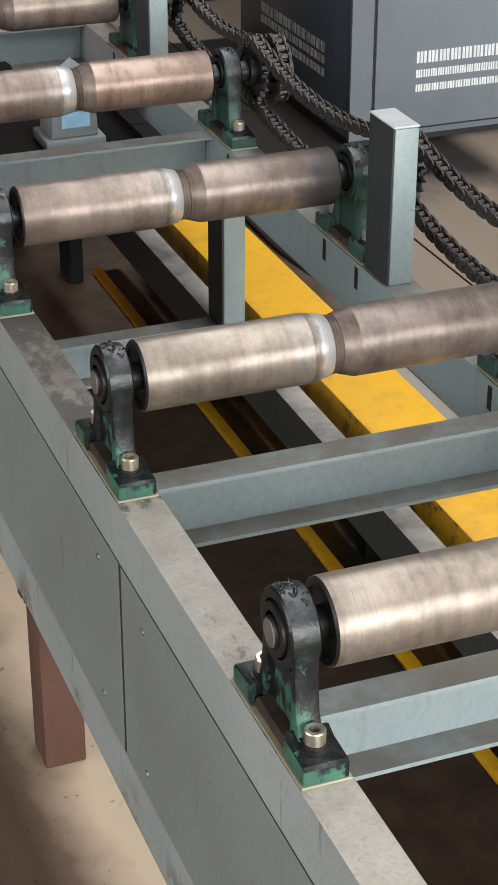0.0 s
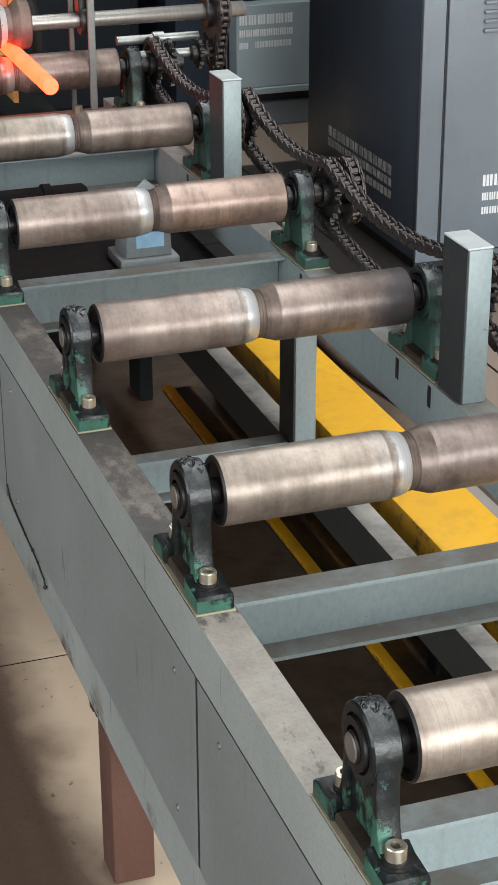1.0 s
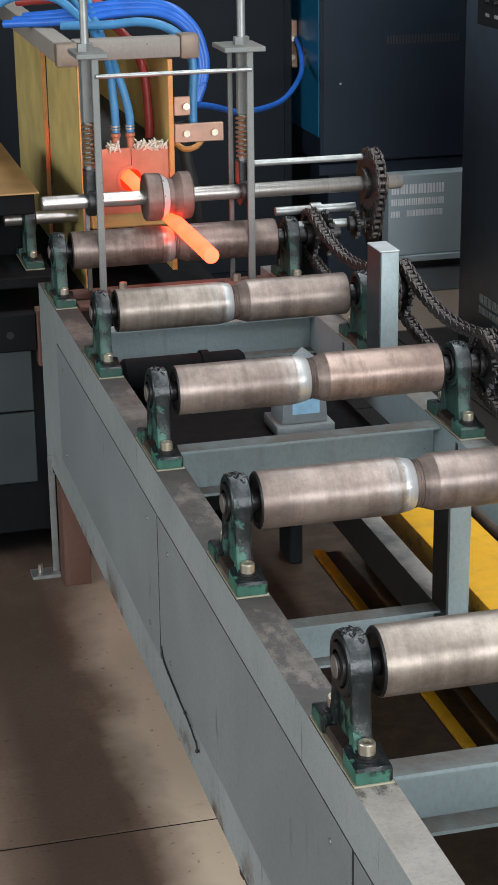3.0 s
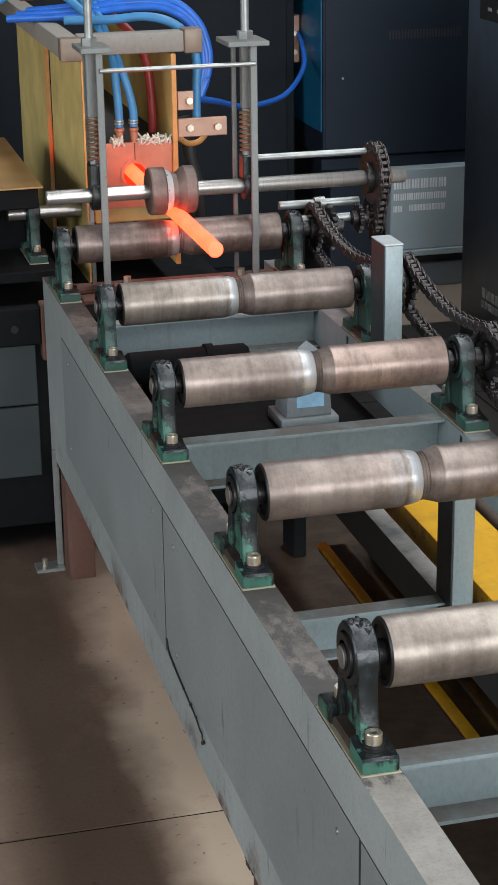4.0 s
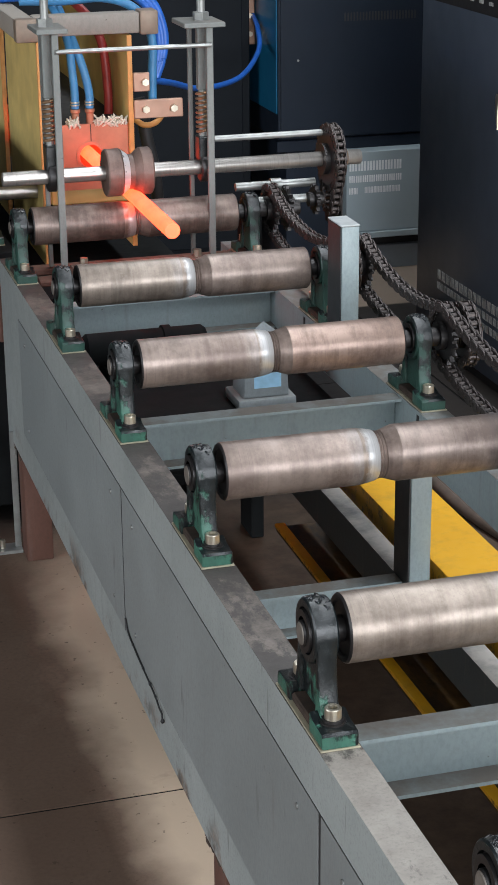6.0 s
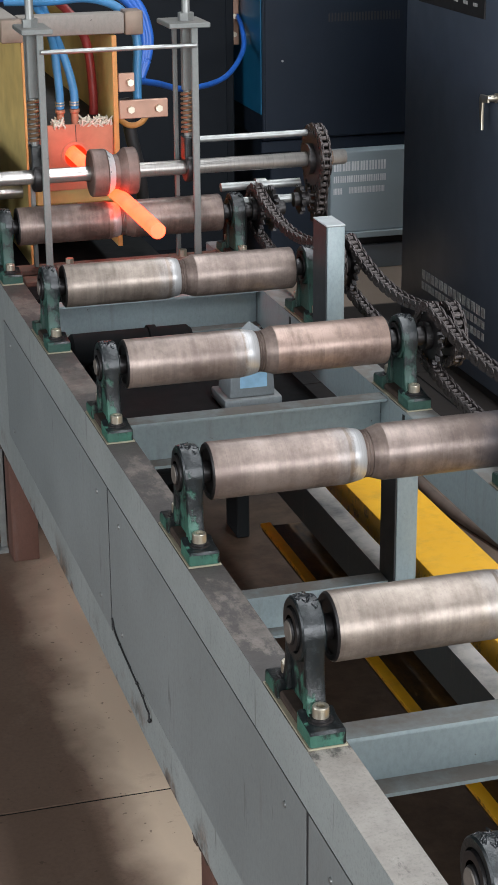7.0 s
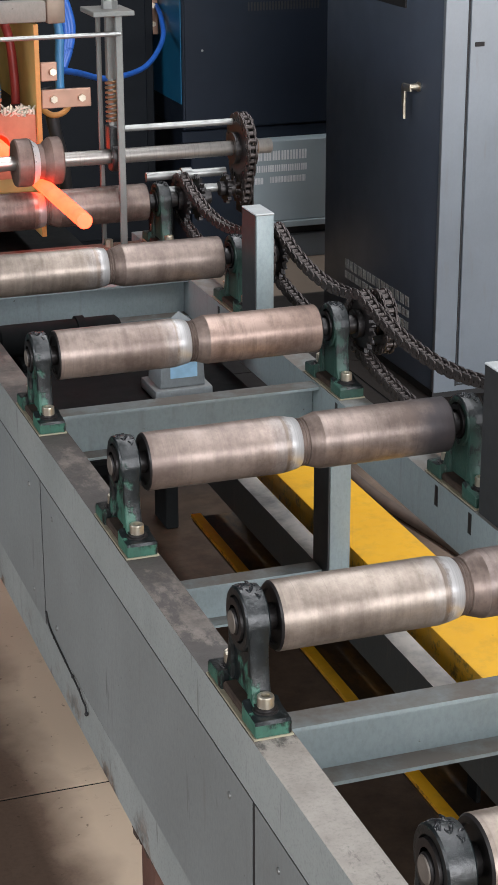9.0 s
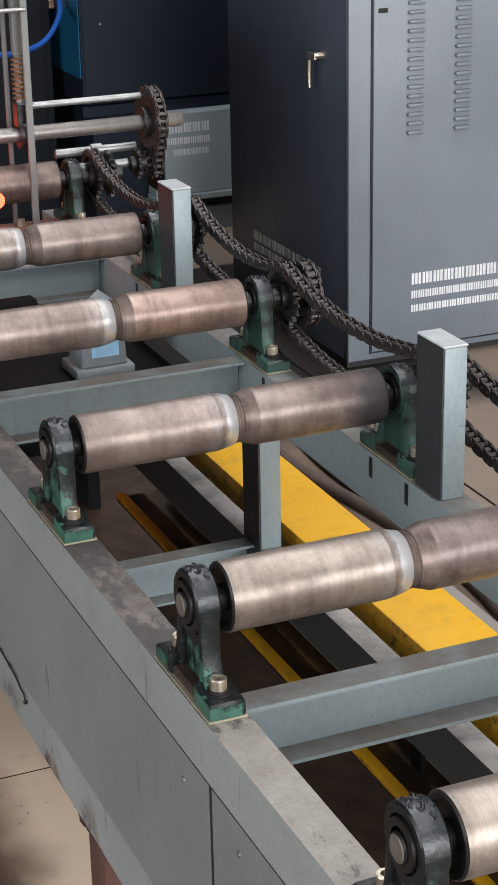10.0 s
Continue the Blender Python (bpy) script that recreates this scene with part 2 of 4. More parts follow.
M_FRAME = dusty_paint("grey_blue_machine_paint", (0.265, 0.325, 0.335), (0.165, 0.145, 0.125), 0.95)
M_BEAM = beam_paint()
M_PANEL = dusty_paint("grey_cover_paint", (0.245, 0.266, 0.262), rough=0.45, scratch=True)
# Near-black for the painted shade on post sides, and for gasket lines
M_SHADE_GASKET = plain("shade_and_gasket_grey", (0.026, 0.029, 0.031), 0.55)
M_ROLLER = rolled_steel("brown_rolled_steel", (0.300, 0.250, 0.208), (0.160, 0.126, 0.103), 0.40, 0.0, 0.48, 0.30)
M_ROLLER_PINK = rolled_steel("pinkish_rolled_steel", (0.300, 0.238, 0.203), (0.155, 0.115, 0.097), 0.41, 5.0, 0.46, 0.30)
M_ROLLER_COPPER = rolled_steel("copper_tinted_steel", (0.335, 0.240, 0.196), (0.170, 0.113, 0.090), 0.38, 8.0, 0.46, 0.0, 0.7, 1.9)
M_ROLLER_DARK = rolled_steel("heat_browned_steel", (0.245, 0.188, 0.160), (0.110, 0.080, 0.067), 0.42, 3.0, 0.46)
M_ROLLER_BURNT = rolled_steel("steel_burnt_at_the_end", (0.262, 0.205, 0.176), (0.122, 0.090, 0.076), 0.39, 3.0, 0.46, 0.0, 1.2, 1.2, 0.85)
M_ROLLER_RINGED = rolled_steel("ring_scored_steel", (0.250, 0.198, 0.176), (0.110, 0.084, 0.074), 0.39, 6.0, 0.48, 0.0, 2.6, 0.6)
M_SPOOL = rolled_steel("dull_brown_spool_steel", (0.195, 0.128, 0.105), (0.105, 0.068, 0.056), 0.52, 2.0, 0.25)


def worn_shoulder():
    """Brown rolled steel that turns bright where the bars rub."""
    k = Mat("rubbed_shoulder_steel", 0.38, 0.7)
    x = k.node("ShaderNodeSeparateXYZ", Vector=k.co).outputs["X"]
    rnd = k.math('MULTIPLY', k.node("ShaderNodeObjectInfo").outputs["Random"], 0.008)
    wob = k.math('MULTIPLY', k.math('SUBTRACT', k.noise(22, 5, 0.75, k.scaled(1.5, 1, 1)), 0.5), 0.030)
    f = k.ramp(k.math('ADD', x, k.math('ADD', wob, rnd)), -0.029, -0.019)
    fine = k.ramp(k.noise(1.0, 5, 0.75, k.scaled(300, 6, 6)), 0.3, 0.7)
    brown = k.mix(fine, (0.21, 0.165, 0.135), (0.36, 0.30, 0.255))
    bright = k.mix(fine, (0.58, 0.57, 0.56), (0.84, 0.83, 0.82))
    k.put("Base Color", k.mix(f, brown, bright))
    k.put("Roughness", k.math('ADD', k.math('MULTIPLY', fine, 0.14), 0.28))
    k.bump(fine, 0.08, 0.001)
    return k.m


M_SHOULDER = worn_shoulder()
M_SHAFT = rolled_steel("bright_shaft_steel", (0.50, 0.48, 0.45), (0.38, 0.355, 0.33), 0.34)
M_BLACKSTEEL = plain("black_oiled_steel", (0.022, 0.02, 0.02), 0.42, 0.4, 0.25)
M_AXLE = plain("dull_axle_steel", (0.20, 0.175, 0.15), 0.5, 0.4, 0.25)
M_RUSTDUST = plain("rusty_dust", (0.13, 0.085, 0.055), 0.85, 0.0, 0.3, 30, 0.3)
M_SHIM = plain("yellowed_shim", (0.34, 0.31, 0.22), 0.6)
M_WELD = plain("weld_scale_and_pocket_dark", (0.05, 0.032, 0.022), 0.8, 0.0, 0.45, 40, 0.4)
M_ZINC = plain("zinc_plated_steel", (0.62, 0.57, 0.46), 0.33, 0.9, 0.12)
M_GREASED = greased_paint("green_paint_under_grease", (0.045, 0.150, 0.105), 0.250)
M_HALF = greased_paint("green_paint_some_grease", (0.045, 0.150, 0.105), 0.215)
M_GREEN = greased_paint("green_paint_little_grease", (0.034, 0.095, 0.073), 0.15)
M_GREASE = plain("black_grease", (0.012, 0.014, 0.016), 0.20, 0.0, 0.3, 60, 0.5)
M_CHAIN = plain("oily_chain_steel", (0.062, 0.052, 0.049), 0.46, 0.6, 0.35, 90)
M_RUST = dusty_paint("red_primer_rust", (0.115, 0.052, 0.036), (0.16, 0.12, 0.09), 0.5, 0.7)
M_YELLOW = grimy_yellow()
M_OILPLATE = oily_plate()
M_STRIP = dusty_paint("worn_grey_flat_bar", (0.27, 0.25, 0.23), (0.31, 0.285, 0.26), 0.8, 0.6)
M_RAIL = dusty_paint("dark_slate_paint", (0.060, 0.078, 0.088), (0.52, 0.49, 0.45), 1.0, 0.55)
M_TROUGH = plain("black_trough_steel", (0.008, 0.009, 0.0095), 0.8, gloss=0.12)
M_CABFRONT = dusty_paint("cabinet_grey_paint", (0.180, 0.208, 0.236), cover=0.2, rough=0.38, chips=False)
M_CABSIDE = plain("cabinet_black_paint", (0.070, 0.090, 0.122), 0.36, 0.0, 0.06, 12, 0.03, 0.4)
M_CABDARK = plain("blue_black_cabinet_paint", (0.013, 0.019, 0.030), 0.42, 0.0, 0.06, 12, 0.03, 0.22)
M_SIGN = plain("grey_blue_box_paint", (0.33, 0.40, 0.43), 0.45, 0.0, 0.05, 6, 0.03)
M_BLUE = plain("blue_cabinet_paint", (0.010, 0.115, 0.22), 0.34, 0.0, 0.1, 10)
M_WHITE = plain("white_lettering", (0.75, 0.77, 0.78), 0.6)
M_DIMWHITE = plain("faded_white_lettering", (0.36, 0.37, 0.36), 0.7, 0.0, 0.3, 60)
M_OCHRE = plain("yellow_insulation_board", (0.62, 0.475, 0.175), 0.5, 0.0, 0.2, 9)
M_BRASS = plain("browned_brass_sheet", (0.40, 0.235, 0.09), 0.5, 0.3, 0.2, 6)
M_OCHRE_EDGE = plain("orange_board_edge", (0.55, 0.25, 0.07), 0.6)
M_COPPER = plain("copper_plate", (0.46, 0.19, 0.115), 0.5, 0.4, 0.2, 14)
M_BRONZE = plain("browned_copper_bar", (0.36, 0.22, 0.16), 0.45, 0.6, 0.15, 20)
M_HOSE_BLUE = plain("blue_hose", (0.02, 0.12, 0.50), 0.4, 0.0, 0.15, 20)
M_HOSE_LIGHT = plain("faded_blue_hose", (0.05, 0.20, 0.40), 0.45, 0.0, 0.15, 20)
M_HOSE_RED = plain("red_hose", (0.32, 0.035, 0.03), 0.45, 0.0, 0.15, 20)
M_RUBBED = plain("bright_rubbed_ring_steel", (0.85, 0.85, 0.85), 0.3, 0.55, 0.06, 60, 0.05)
M_WOOL = plain("white_mineral_wool", (0.62, 0.57, 0.47), 0.9, 0.0, 0.2, 60, 0.6)
M_ENDCAP = plain("brownish_end_cap", (0.22, 0.17, 0.13), 0.55, 0.3, 0.2, 20)
M_GUIDE = dusty_paint("worn_green_grey_paint", (0.17, 0.185, 0.175), cover=0.5, rough=0.5)
M_CAP = plain("pale_grey_cap_paint", (0.46, 0.49, 0.49), 0.5, 0.0, 0.12, 30)
M_TEAL = plain("dark_teal_paint", (0.03, 0.042, 0.044), 0.5, 0.0, 0.15, 8)
M_PALE = dusty_paint("pale_grey_machine_paint", (0.27, 0.30, 0.31), cover=0.3)
M_LABEL = plain("pale_blue_label", (0.35, 0.60, 0.80), 0.5)
M_HOSE_BROWN = plain("dirty_brown_hose", (0.09, 0.065, 0.05), 0.7, 0.0, 0.3, 15)
M_STEEL = plain("bare_grey_steel", (0.30, 0.31, 0.30), 0.42, 0.6, 0.18, 30)
M_DULLTUBE = dusty_paint("dull_warm_grey_tube", (0.27, 0.245, 0.215), (0.30, 0.27, 0.23), 0.6, 0.6)
M_SPRING = plain("rusty_spring_steel", (0.30, 0.19, 0.11), 0.45, 0.7, 0.2)
M_RUBBER = plain("black_rubber", (0.018, 0.018, 0.019), 0.6)
M_WALL = plain("dirty_plaster", (0.20, 0.195, 0.185), 0.9, 0.0, 0.12, 3)
M_ROOF = plain("grey_roof_sheet", (0.24, 0.25, 0.26), 0.6, 0.0, 0.1, 3)


def hot_metal():
    k = Mat("glowing_hot_steel", 0.7)
    n = k.noise(14, 4, 0.6)
    c = k.mix(k.ramp(n, 0.3, 0.7), (1.0, 0.038, 0.010), (1.0, 0.058, 0.016))
    k.put("Base Color", (0.3, 0.12, 0.08, 1))
    k.put("Emission Color", c)
    k.put("Emission Strength", 5.6)
    return k.m


M_HOT = hot_metal()


def concrete():
    k = Mat("worn_brown_concrete", 0.55)
    p = k.scaled(1, 1, 1, True)
    broad = k.noise(0.9, 5, 0.6, p)
    mid = k.noise(4.5, 6, 0.65, p)
    fine = k.noise(90, 4, 0.7, p)
    col = k.mix(k.ramp(broad, 0.35, 0.65), (0.135, 0.092, 0.066), (0.215, 0.155, 0.115))
    col = k.mix(k.math('MULTIPLY', k.ramp(mid, 0.45, 0.85), 0.3), col, (0.25, 0.19, 0.145))
    col = k.mix(k.math('MULTIPLY', k.ramp(fine, 0.42, 0.75), 0.5), col, (0.07, 0.05, 0.04))
    spill = k.ramp(k.noise(2.6, 3, 0.5, k.scaled(1, 0.5, 1, True)), 0.58, 0.68)
    col = k.mix(k.math('MULTIPLY', spill, 0.5), col, (0.06, 0.04, 0.03))
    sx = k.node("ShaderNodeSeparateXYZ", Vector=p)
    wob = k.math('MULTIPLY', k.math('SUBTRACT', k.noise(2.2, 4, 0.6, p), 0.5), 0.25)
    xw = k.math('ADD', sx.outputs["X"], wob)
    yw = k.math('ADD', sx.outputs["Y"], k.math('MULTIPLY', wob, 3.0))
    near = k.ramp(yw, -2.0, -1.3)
    # Dark strip under the conveyor: oily floor and its shade, both painted
    oil_shade = k.math('MULTIPLY', k.math('MULTIPLY', k.ramp(xw, 0.10, 0.24), k.ramp(xw, 1.38, 1.22)), near)
    col = k.mix(k.math('MULTIPLY', oil_shade, 0.96), col, k.mix(k.ramp(k.noise(14, 5, 0.7, p), 0.35, 0.65), (0.030, 0.019, 0.012), (0.058, 0.038, 0.025)))
    # Shade to the left of the conveyor, painted as a darker brown
    left = k.math('MULTIPLY', k.ramp(xw, 0.05, -0.12), k.ramp(mid, 0.15, 0.45))
    col = k.mix(k.math('MULTIPLY', left, 0.55), col, (0.095, 0.058, 0.040))
    # A second streak of light along the floor, painted in as paler colour
    lit_streak = k.math('MULTIPLY', k.ramp(xw, -0.62, -0.50), k.ramp(xw, -0.34, -0.46))
    col = k.mix(k.math('MULTIPLY', k.math('MULTIPLY', lit_streak, near), 0.38), col, (0.27, 0.20, 0.145))
    # Floor is blackened behind the furnace end
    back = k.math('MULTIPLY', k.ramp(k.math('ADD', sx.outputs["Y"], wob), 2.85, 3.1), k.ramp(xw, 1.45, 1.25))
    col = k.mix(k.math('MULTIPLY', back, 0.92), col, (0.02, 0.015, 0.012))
    # Light falling on the floor beside the beam, painted as a pale strip
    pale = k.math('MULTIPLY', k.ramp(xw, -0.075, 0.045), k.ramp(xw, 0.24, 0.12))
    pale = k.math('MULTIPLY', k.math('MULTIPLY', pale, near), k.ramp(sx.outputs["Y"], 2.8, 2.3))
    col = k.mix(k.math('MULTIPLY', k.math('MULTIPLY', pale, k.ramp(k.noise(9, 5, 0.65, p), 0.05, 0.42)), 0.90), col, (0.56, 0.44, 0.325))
    dots = k.ramp(k.noise(38, 3, 0.6, p), 0.66, 0.71)
    col = k.mix(k.math('MULTIPLY', dots, 0.6), col, (0.04, 0.028, 0.02))
    # The better-lit floor to the east, painted paler
    east = k.math('MULTIPLY', k.ramp(xw, 1.28, 1.5), k.math('MULTIPLY', near, k.ramp(xw, 3.4, 2.6)))
    col = k.mix(k.math('MULTIPLY', east, 0.6), col, (0.36, 0.29, 0.23))
    # Floor is blackened from about y 2.9 to a sharp edge at 4.84
    dark_patch = k.math('MULTIPLY', k.ramp(yw, 2.75, 3.05), k.ramp(sx.outputs["Y"], 4.845, 4.825))
    dark_patch = k.math('MULTIPLY', dark_patch, k.ramp(sx.outputs["X"], 2.3, 2.2))
    col = k.mix(k.math('MULTIPLY', dark_patch, 0.95), col, (0.012, 0.011, 0.011))
    k.put("Base Color", col)
    k.put("Specular IOR Level", 0.2)
    k.put("Roughness", k.math('ADD', k.math('MULTIPLY', mid, 0.4), 0.42))
    k.bump(k.math('ADD', fine, mid), 0.12, 0.002)
    return k.m


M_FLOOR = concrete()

# ---- mesh helpers ----


def shape():
    return bmesh.new()


def box(bm, x0, x1, y0, y1, z0, z1, b=0.0, seg=1):
    r = bmesh.ops.create_cube(bm, size=1.0, matrix=Matrix.LocRotScale(
        ((x0 + x1) / 2, (y0 + y1) / 2, (z0 + z1) / 2), None, (x1 - x0, y1 - y0, z1 - z0)))
    if b:
        es = list({e for v in r["verts"] for e in v.link_edges})
        bmesh.ops.bevel(bm, geom=es, offset=b, segments=seg, affect='EDGES', profile=0.5)
    return bm


def cyl(bm, p0, p1, r, seg=20, r2=None, caps=True):
    p0, p1 = Vector(p0), Vector(p1)
    d = p1 - p0
    m = Matrix.Translation((p0 + p1) / 2) @ d.to_track_quat("Z", "Y").to_matrix().to_4x4()
    bmesh.ops.create_cone(bm, cap_ends=caps, segments=seg, radius1=r, radius2=r if r2 is None else r2, depth=d.length, matrix=m)
    return bm


def lathe(bm, prof, seg=48, axis="x", at=(0, 0, 0), close=False):
    """Turns (along, radius) pairs round an axis."""
    rings = []
    for a, r in prof:
        ring = []
        for i in range(seg):
            w = 2 * math.pi * i / seg
            c, s = r * math.cos(w), r * math.sin(w)
            p = {"x": (a, c, s), "y": (s, a, c), "z": (c, s, a)}[axis]
            ring.append(bm.verts.new(Vector(p) + Vector(at)))
        rings.append(ring)
    for q, w in zip(rings, rings[1:]):
        for i in range(seg):
            bm.faces.new((q[i], q[(i + 1) % seg], w[(i + 1) % seg], w[i]))
    if close:
        bm.faces.new(rings[0][::-1])
        bm.faces.new(rings[-1])
    bmesh.ops.recalc_face_normals(bm, faces=bm.faces[:])
    return bm


def prism(bm, outline, lo, hi, axis="x", b=0.0):
    """Extrudes an outline in the plane across an axis."""
    def at(a, p):
        return {"x": (a, p[0], p[1]), "y": (p[0], a, p[1]), "z": (p[0], p[1], a)}[axis]
    f0 = [bm.verts.new(at(lo, p)) for p in outline]
    f1 = [bm.verts.new(at(hi, p)) for p in outline]
    n = len(outline)
    caps = [bm.faces.new(f0[::-1]), bm.faces.new(f1)]
    for i in range(n):
        bm.faces.new((f0[i], f0[(i + 1) % n], f1[(i + 1) % n], f1[i]))
    bmesh.ops.recalc_face_normals(bm, faces=bm.faces[:])
    if b:
        es = list({e for f in caps for e in f.edges})
        bmesh.ops.bevel(bm, geom=es, offset=b, segments=2, affect='EDGES', profile=0.5)
    return bm


def pipe(bm, pts, r, seg=10, rings=8):
    """A round hose through smooth points."""
    P = [Vector(p) for p in pts]
    P = [P[0] * 2 - P[1]] + P + [P[-1] * 2 - P[-2]]
    path = []
    for i in range(1, len(P) - 2):
        for k in range(rings):
            t = k / rings
            a, b_, c, d = P[i - 1], P[i], P[i + 1], P[i + 2]
            path.append(0.5 * (2 * b_ + (c - a) * t + (2 * a - 5 * b_ + 4 * c - d) * t * t + (3 * b_ - a - 3 * c + d) * t ** 3))
    path.append(P[-2])
    prev, up = None, Vector((0.31, 0.17, 0.93))
    for i, p in enumerate(path):
        d = (path[min(i + 1, len(path) - 1)] - path[max(i - 1, 0)]).normalized()
        s = d.cross(up).normalized()
        u = s.cross(d)
        ring = [bm.verts.new(p + r * (math.cos(2 * math.pi * k / seg) * s + math.sin(2 * math.pi * k / seg) * u)) for k in range(seg)]
        if prev:
            for k in range(seg):
                bm.faces.new((prev[k], prev[(k + 1) % seg], ring[(k + 1) % seg], ring[k]))
        else:
            bm.faces.new(ring[::-1])
        prev = ring
    bm.faces.new(prev)
    bmesh.ops.recalc_face_normals(bm, faces=bm.faces[:])
    return bm


def done(name, bm, mat):
    me = bpy.data.meshes.new(name)
    bm.to_mesh(me)
    bm.free()
    me.materials.append(mat)
    for p in me.polygons:
        p.use_smooth = True
    me.set_sharp_from_angle(angle=radians(32))
    return me


def part(name, bm, mat, parent=None, label="", at=None):
    ob = new(name, done(name, bm, mat) if isinstance(bm, bmesh.types.BMesh) else bm)
    if parent:
        ob.parent = parent
    if at:
        ob.location = at
    if label:
        ob["label"] = label
    return ob


def thing(name, label, category, at=(0, 0, 0), group="", kind=""):
    ob = new(name)
    ob.empty_display_size = 0.05
    ob.location = at
    return tagged(ob, label, category, group, kind)


def structure(name, bm, mat, label, category):
    return tagged(part(name, bm, mat), label, category, kind="structure")


# ---- the hall ----
JOINT = 1.30
floor = structure("floor", box(shape(), -9, 11, -9, 16, -0.25, -0.003), M_TROUGH, "worn brown concrete floor in large cast slabs", "floor")
for i in range(-3, 5):
    for j in range(-4, 6):
        x0, y0 = -0.9 + 2.6 * i, JOINT + 2.6 * j
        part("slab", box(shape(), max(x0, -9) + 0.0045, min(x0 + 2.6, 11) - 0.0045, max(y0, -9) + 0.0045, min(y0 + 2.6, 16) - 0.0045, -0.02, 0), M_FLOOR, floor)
# The long opening is added to go with the west fill lamp
bm = shape()
box(bm, -9.25, -9, -9, 16, -0.25, 1.8)
box(bm, -9.25, -9, -9, 16, 4.6, 7)
box(bm, -9.25, -9, -9, -6.1, 1.8, 4.6)
box(bm, -9.25, -9, 3.1, 16, 1.8, 4.6)
structure("wall_west", bm, M_WALL, "dirty plastered side wall with an opening added for the fill lamp", "wall")
structure("wall_east", box(shape(), 11, 11.25, -9, 16, -0.25, 7), M_WALL, "dirty plastered side wall of the hall", "wall")
structure("wall_north", box(shape(), -9.25, 11.25, 16, 16.25, -0.25, 7), M_WALL, "dirty plastered end wall of the hall", "wall")
bm = shape()
box(bm, -9.25, -2.4, -9.25, -9, -0.25, 7)
box(bm, 6.4, 11.25, -9.25, -9, -0.25, 7)
box(bm, -2.4, 6.4, -9.25, -9, 5.3, 7)
structure("wall_south", bm, M_WALL, "plastered end wall with a wide open gate", "wall")
bm = shape()
for a, b_ in ((-9.25, -6.0), (8.0, 16.25)):
    box(bm, -9.25, 11.25, a, b_, 7, 7.15)
for a, b_ in ((-9.25, 1.65), (2.55, 11.25)):
    box(bm, a, b_, -6.0, 8.0, 7, 7.15)
structure("ceiling", bm, M_ROOF, "grey sheet roof with a long narrow skylight", "ceiling")

# ---- roller conveyor frame ----
PITCH = 0.633
AXLES = [0.07 + PITCH * k for k in range(-1, 5)]
AXLE_Z = 0.97
TOP = 0.84

conveyor = thing("roller_conveyor", "grey-blue painted steel roller conveyor with dusty beams", "conveyor", (0, 0, 0))
bm = shape()
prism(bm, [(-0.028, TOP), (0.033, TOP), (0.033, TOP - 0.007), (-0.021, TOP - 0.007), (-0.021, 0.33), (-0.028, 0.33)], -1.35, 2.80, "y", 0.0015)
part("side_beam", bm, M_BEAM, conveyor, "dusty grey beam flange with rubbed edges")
part("lower_lip", box(shape(), -0.021, 0.02, -1.35, 2.80, 0.312, 0.32, 0.001), M_BEAM, conveyor)
bm = shape()
prism(bm, [(0.607, TOP), (0.668, TOP), (0.668, 0.738), (0.661, 0.738), (0.661, TOP - 0.007), (0.614, TOP - 0.007), (0.614, 0.738), (0.607, 0.738)], -1.35, 2.80, "y", 0.0015)
right_beam = part("side_beam", bm, M_FRAME, conveyor)


for y in AXLES:
    for dy in (-0.10, 0.04):
        part("slot", box(shape(), 0.6062, 0.6068, y + dy, y + dy + 0.013, 0.792, 0.832), M_BLACKSTEEL, conveyor, "dark slotted hole")


def cross_channel(y, x0, x1, h=0.102, d=0.046, top=0.838):
    bm = shape()
    t = 0.006
    z0 = top - h
    prism(bm, [(y, z0 + h), (y + d, z0 + h), (y + d, z0), (y, z0), (y, z0 + t), (y + d - t, z0 + t), (y + d - t, z0 + h - t), (y, z0 + h - t)], x0, x1, "x", 0.0012)
    part("cross_channel", bm, M_FRAME, conveyor, "blue-grey channel with dust on its flanges")


cross_channel(-0.015, 0.0335, 0.606)
cross_channel(-0.555, 0.0335, 0.606)
cross_channel(1.30, -0.02, 0.6025, top=0.43)
cross_channel(1.335, 0.0335, 0.606)
cross_channel(2.26, 0.0335, 0.606)


def cover_panel(y0, y1):
    p = part("cover_panel", box(shape(), -0.0300, -0.0282, y0 + 0.006, y1 - 0.006, 0.4325, 0.7490, 0.0004), M_PANEL, conveyor, "flat grey screwed-on cover sheet")
    part("gasket", box(shape(), -0.0290, -0.0282, y0 + 0.004, y1 - 0.004, 0.7491, 0.7498), M_SHADE_GASKET, p, "thin black gasket line")
    part("gasket", box(shape(), -0.0288, -0.0282, y0 - 0.0055, y0 + 0.0055, 0.4325, 0.7490), M_RUBBER, p, "black gap beside the cover")
    part("gasket", box(shape(), -0.0290, -0.0282, y1 - 0.50, y1 - 0.004, 0.4300, 0.4323), M_RUBBER, p, "thin black gasket line")
    for y in (y0 + 0.10, y1 - 0.10):
        for z in (0.705, 0.471):
            part("screw", lathe(shape(), [(-0.0300, 0.0055), (-0.0323, 0.0048), (-0.0333, 0.002)], 12, "x", (0, y, z), True), M_STEEL, p)


cover_panel(-1.31, -0.04)
cover_panel(-0.04, 1.23)
cover_panel(1.23, 2.50)

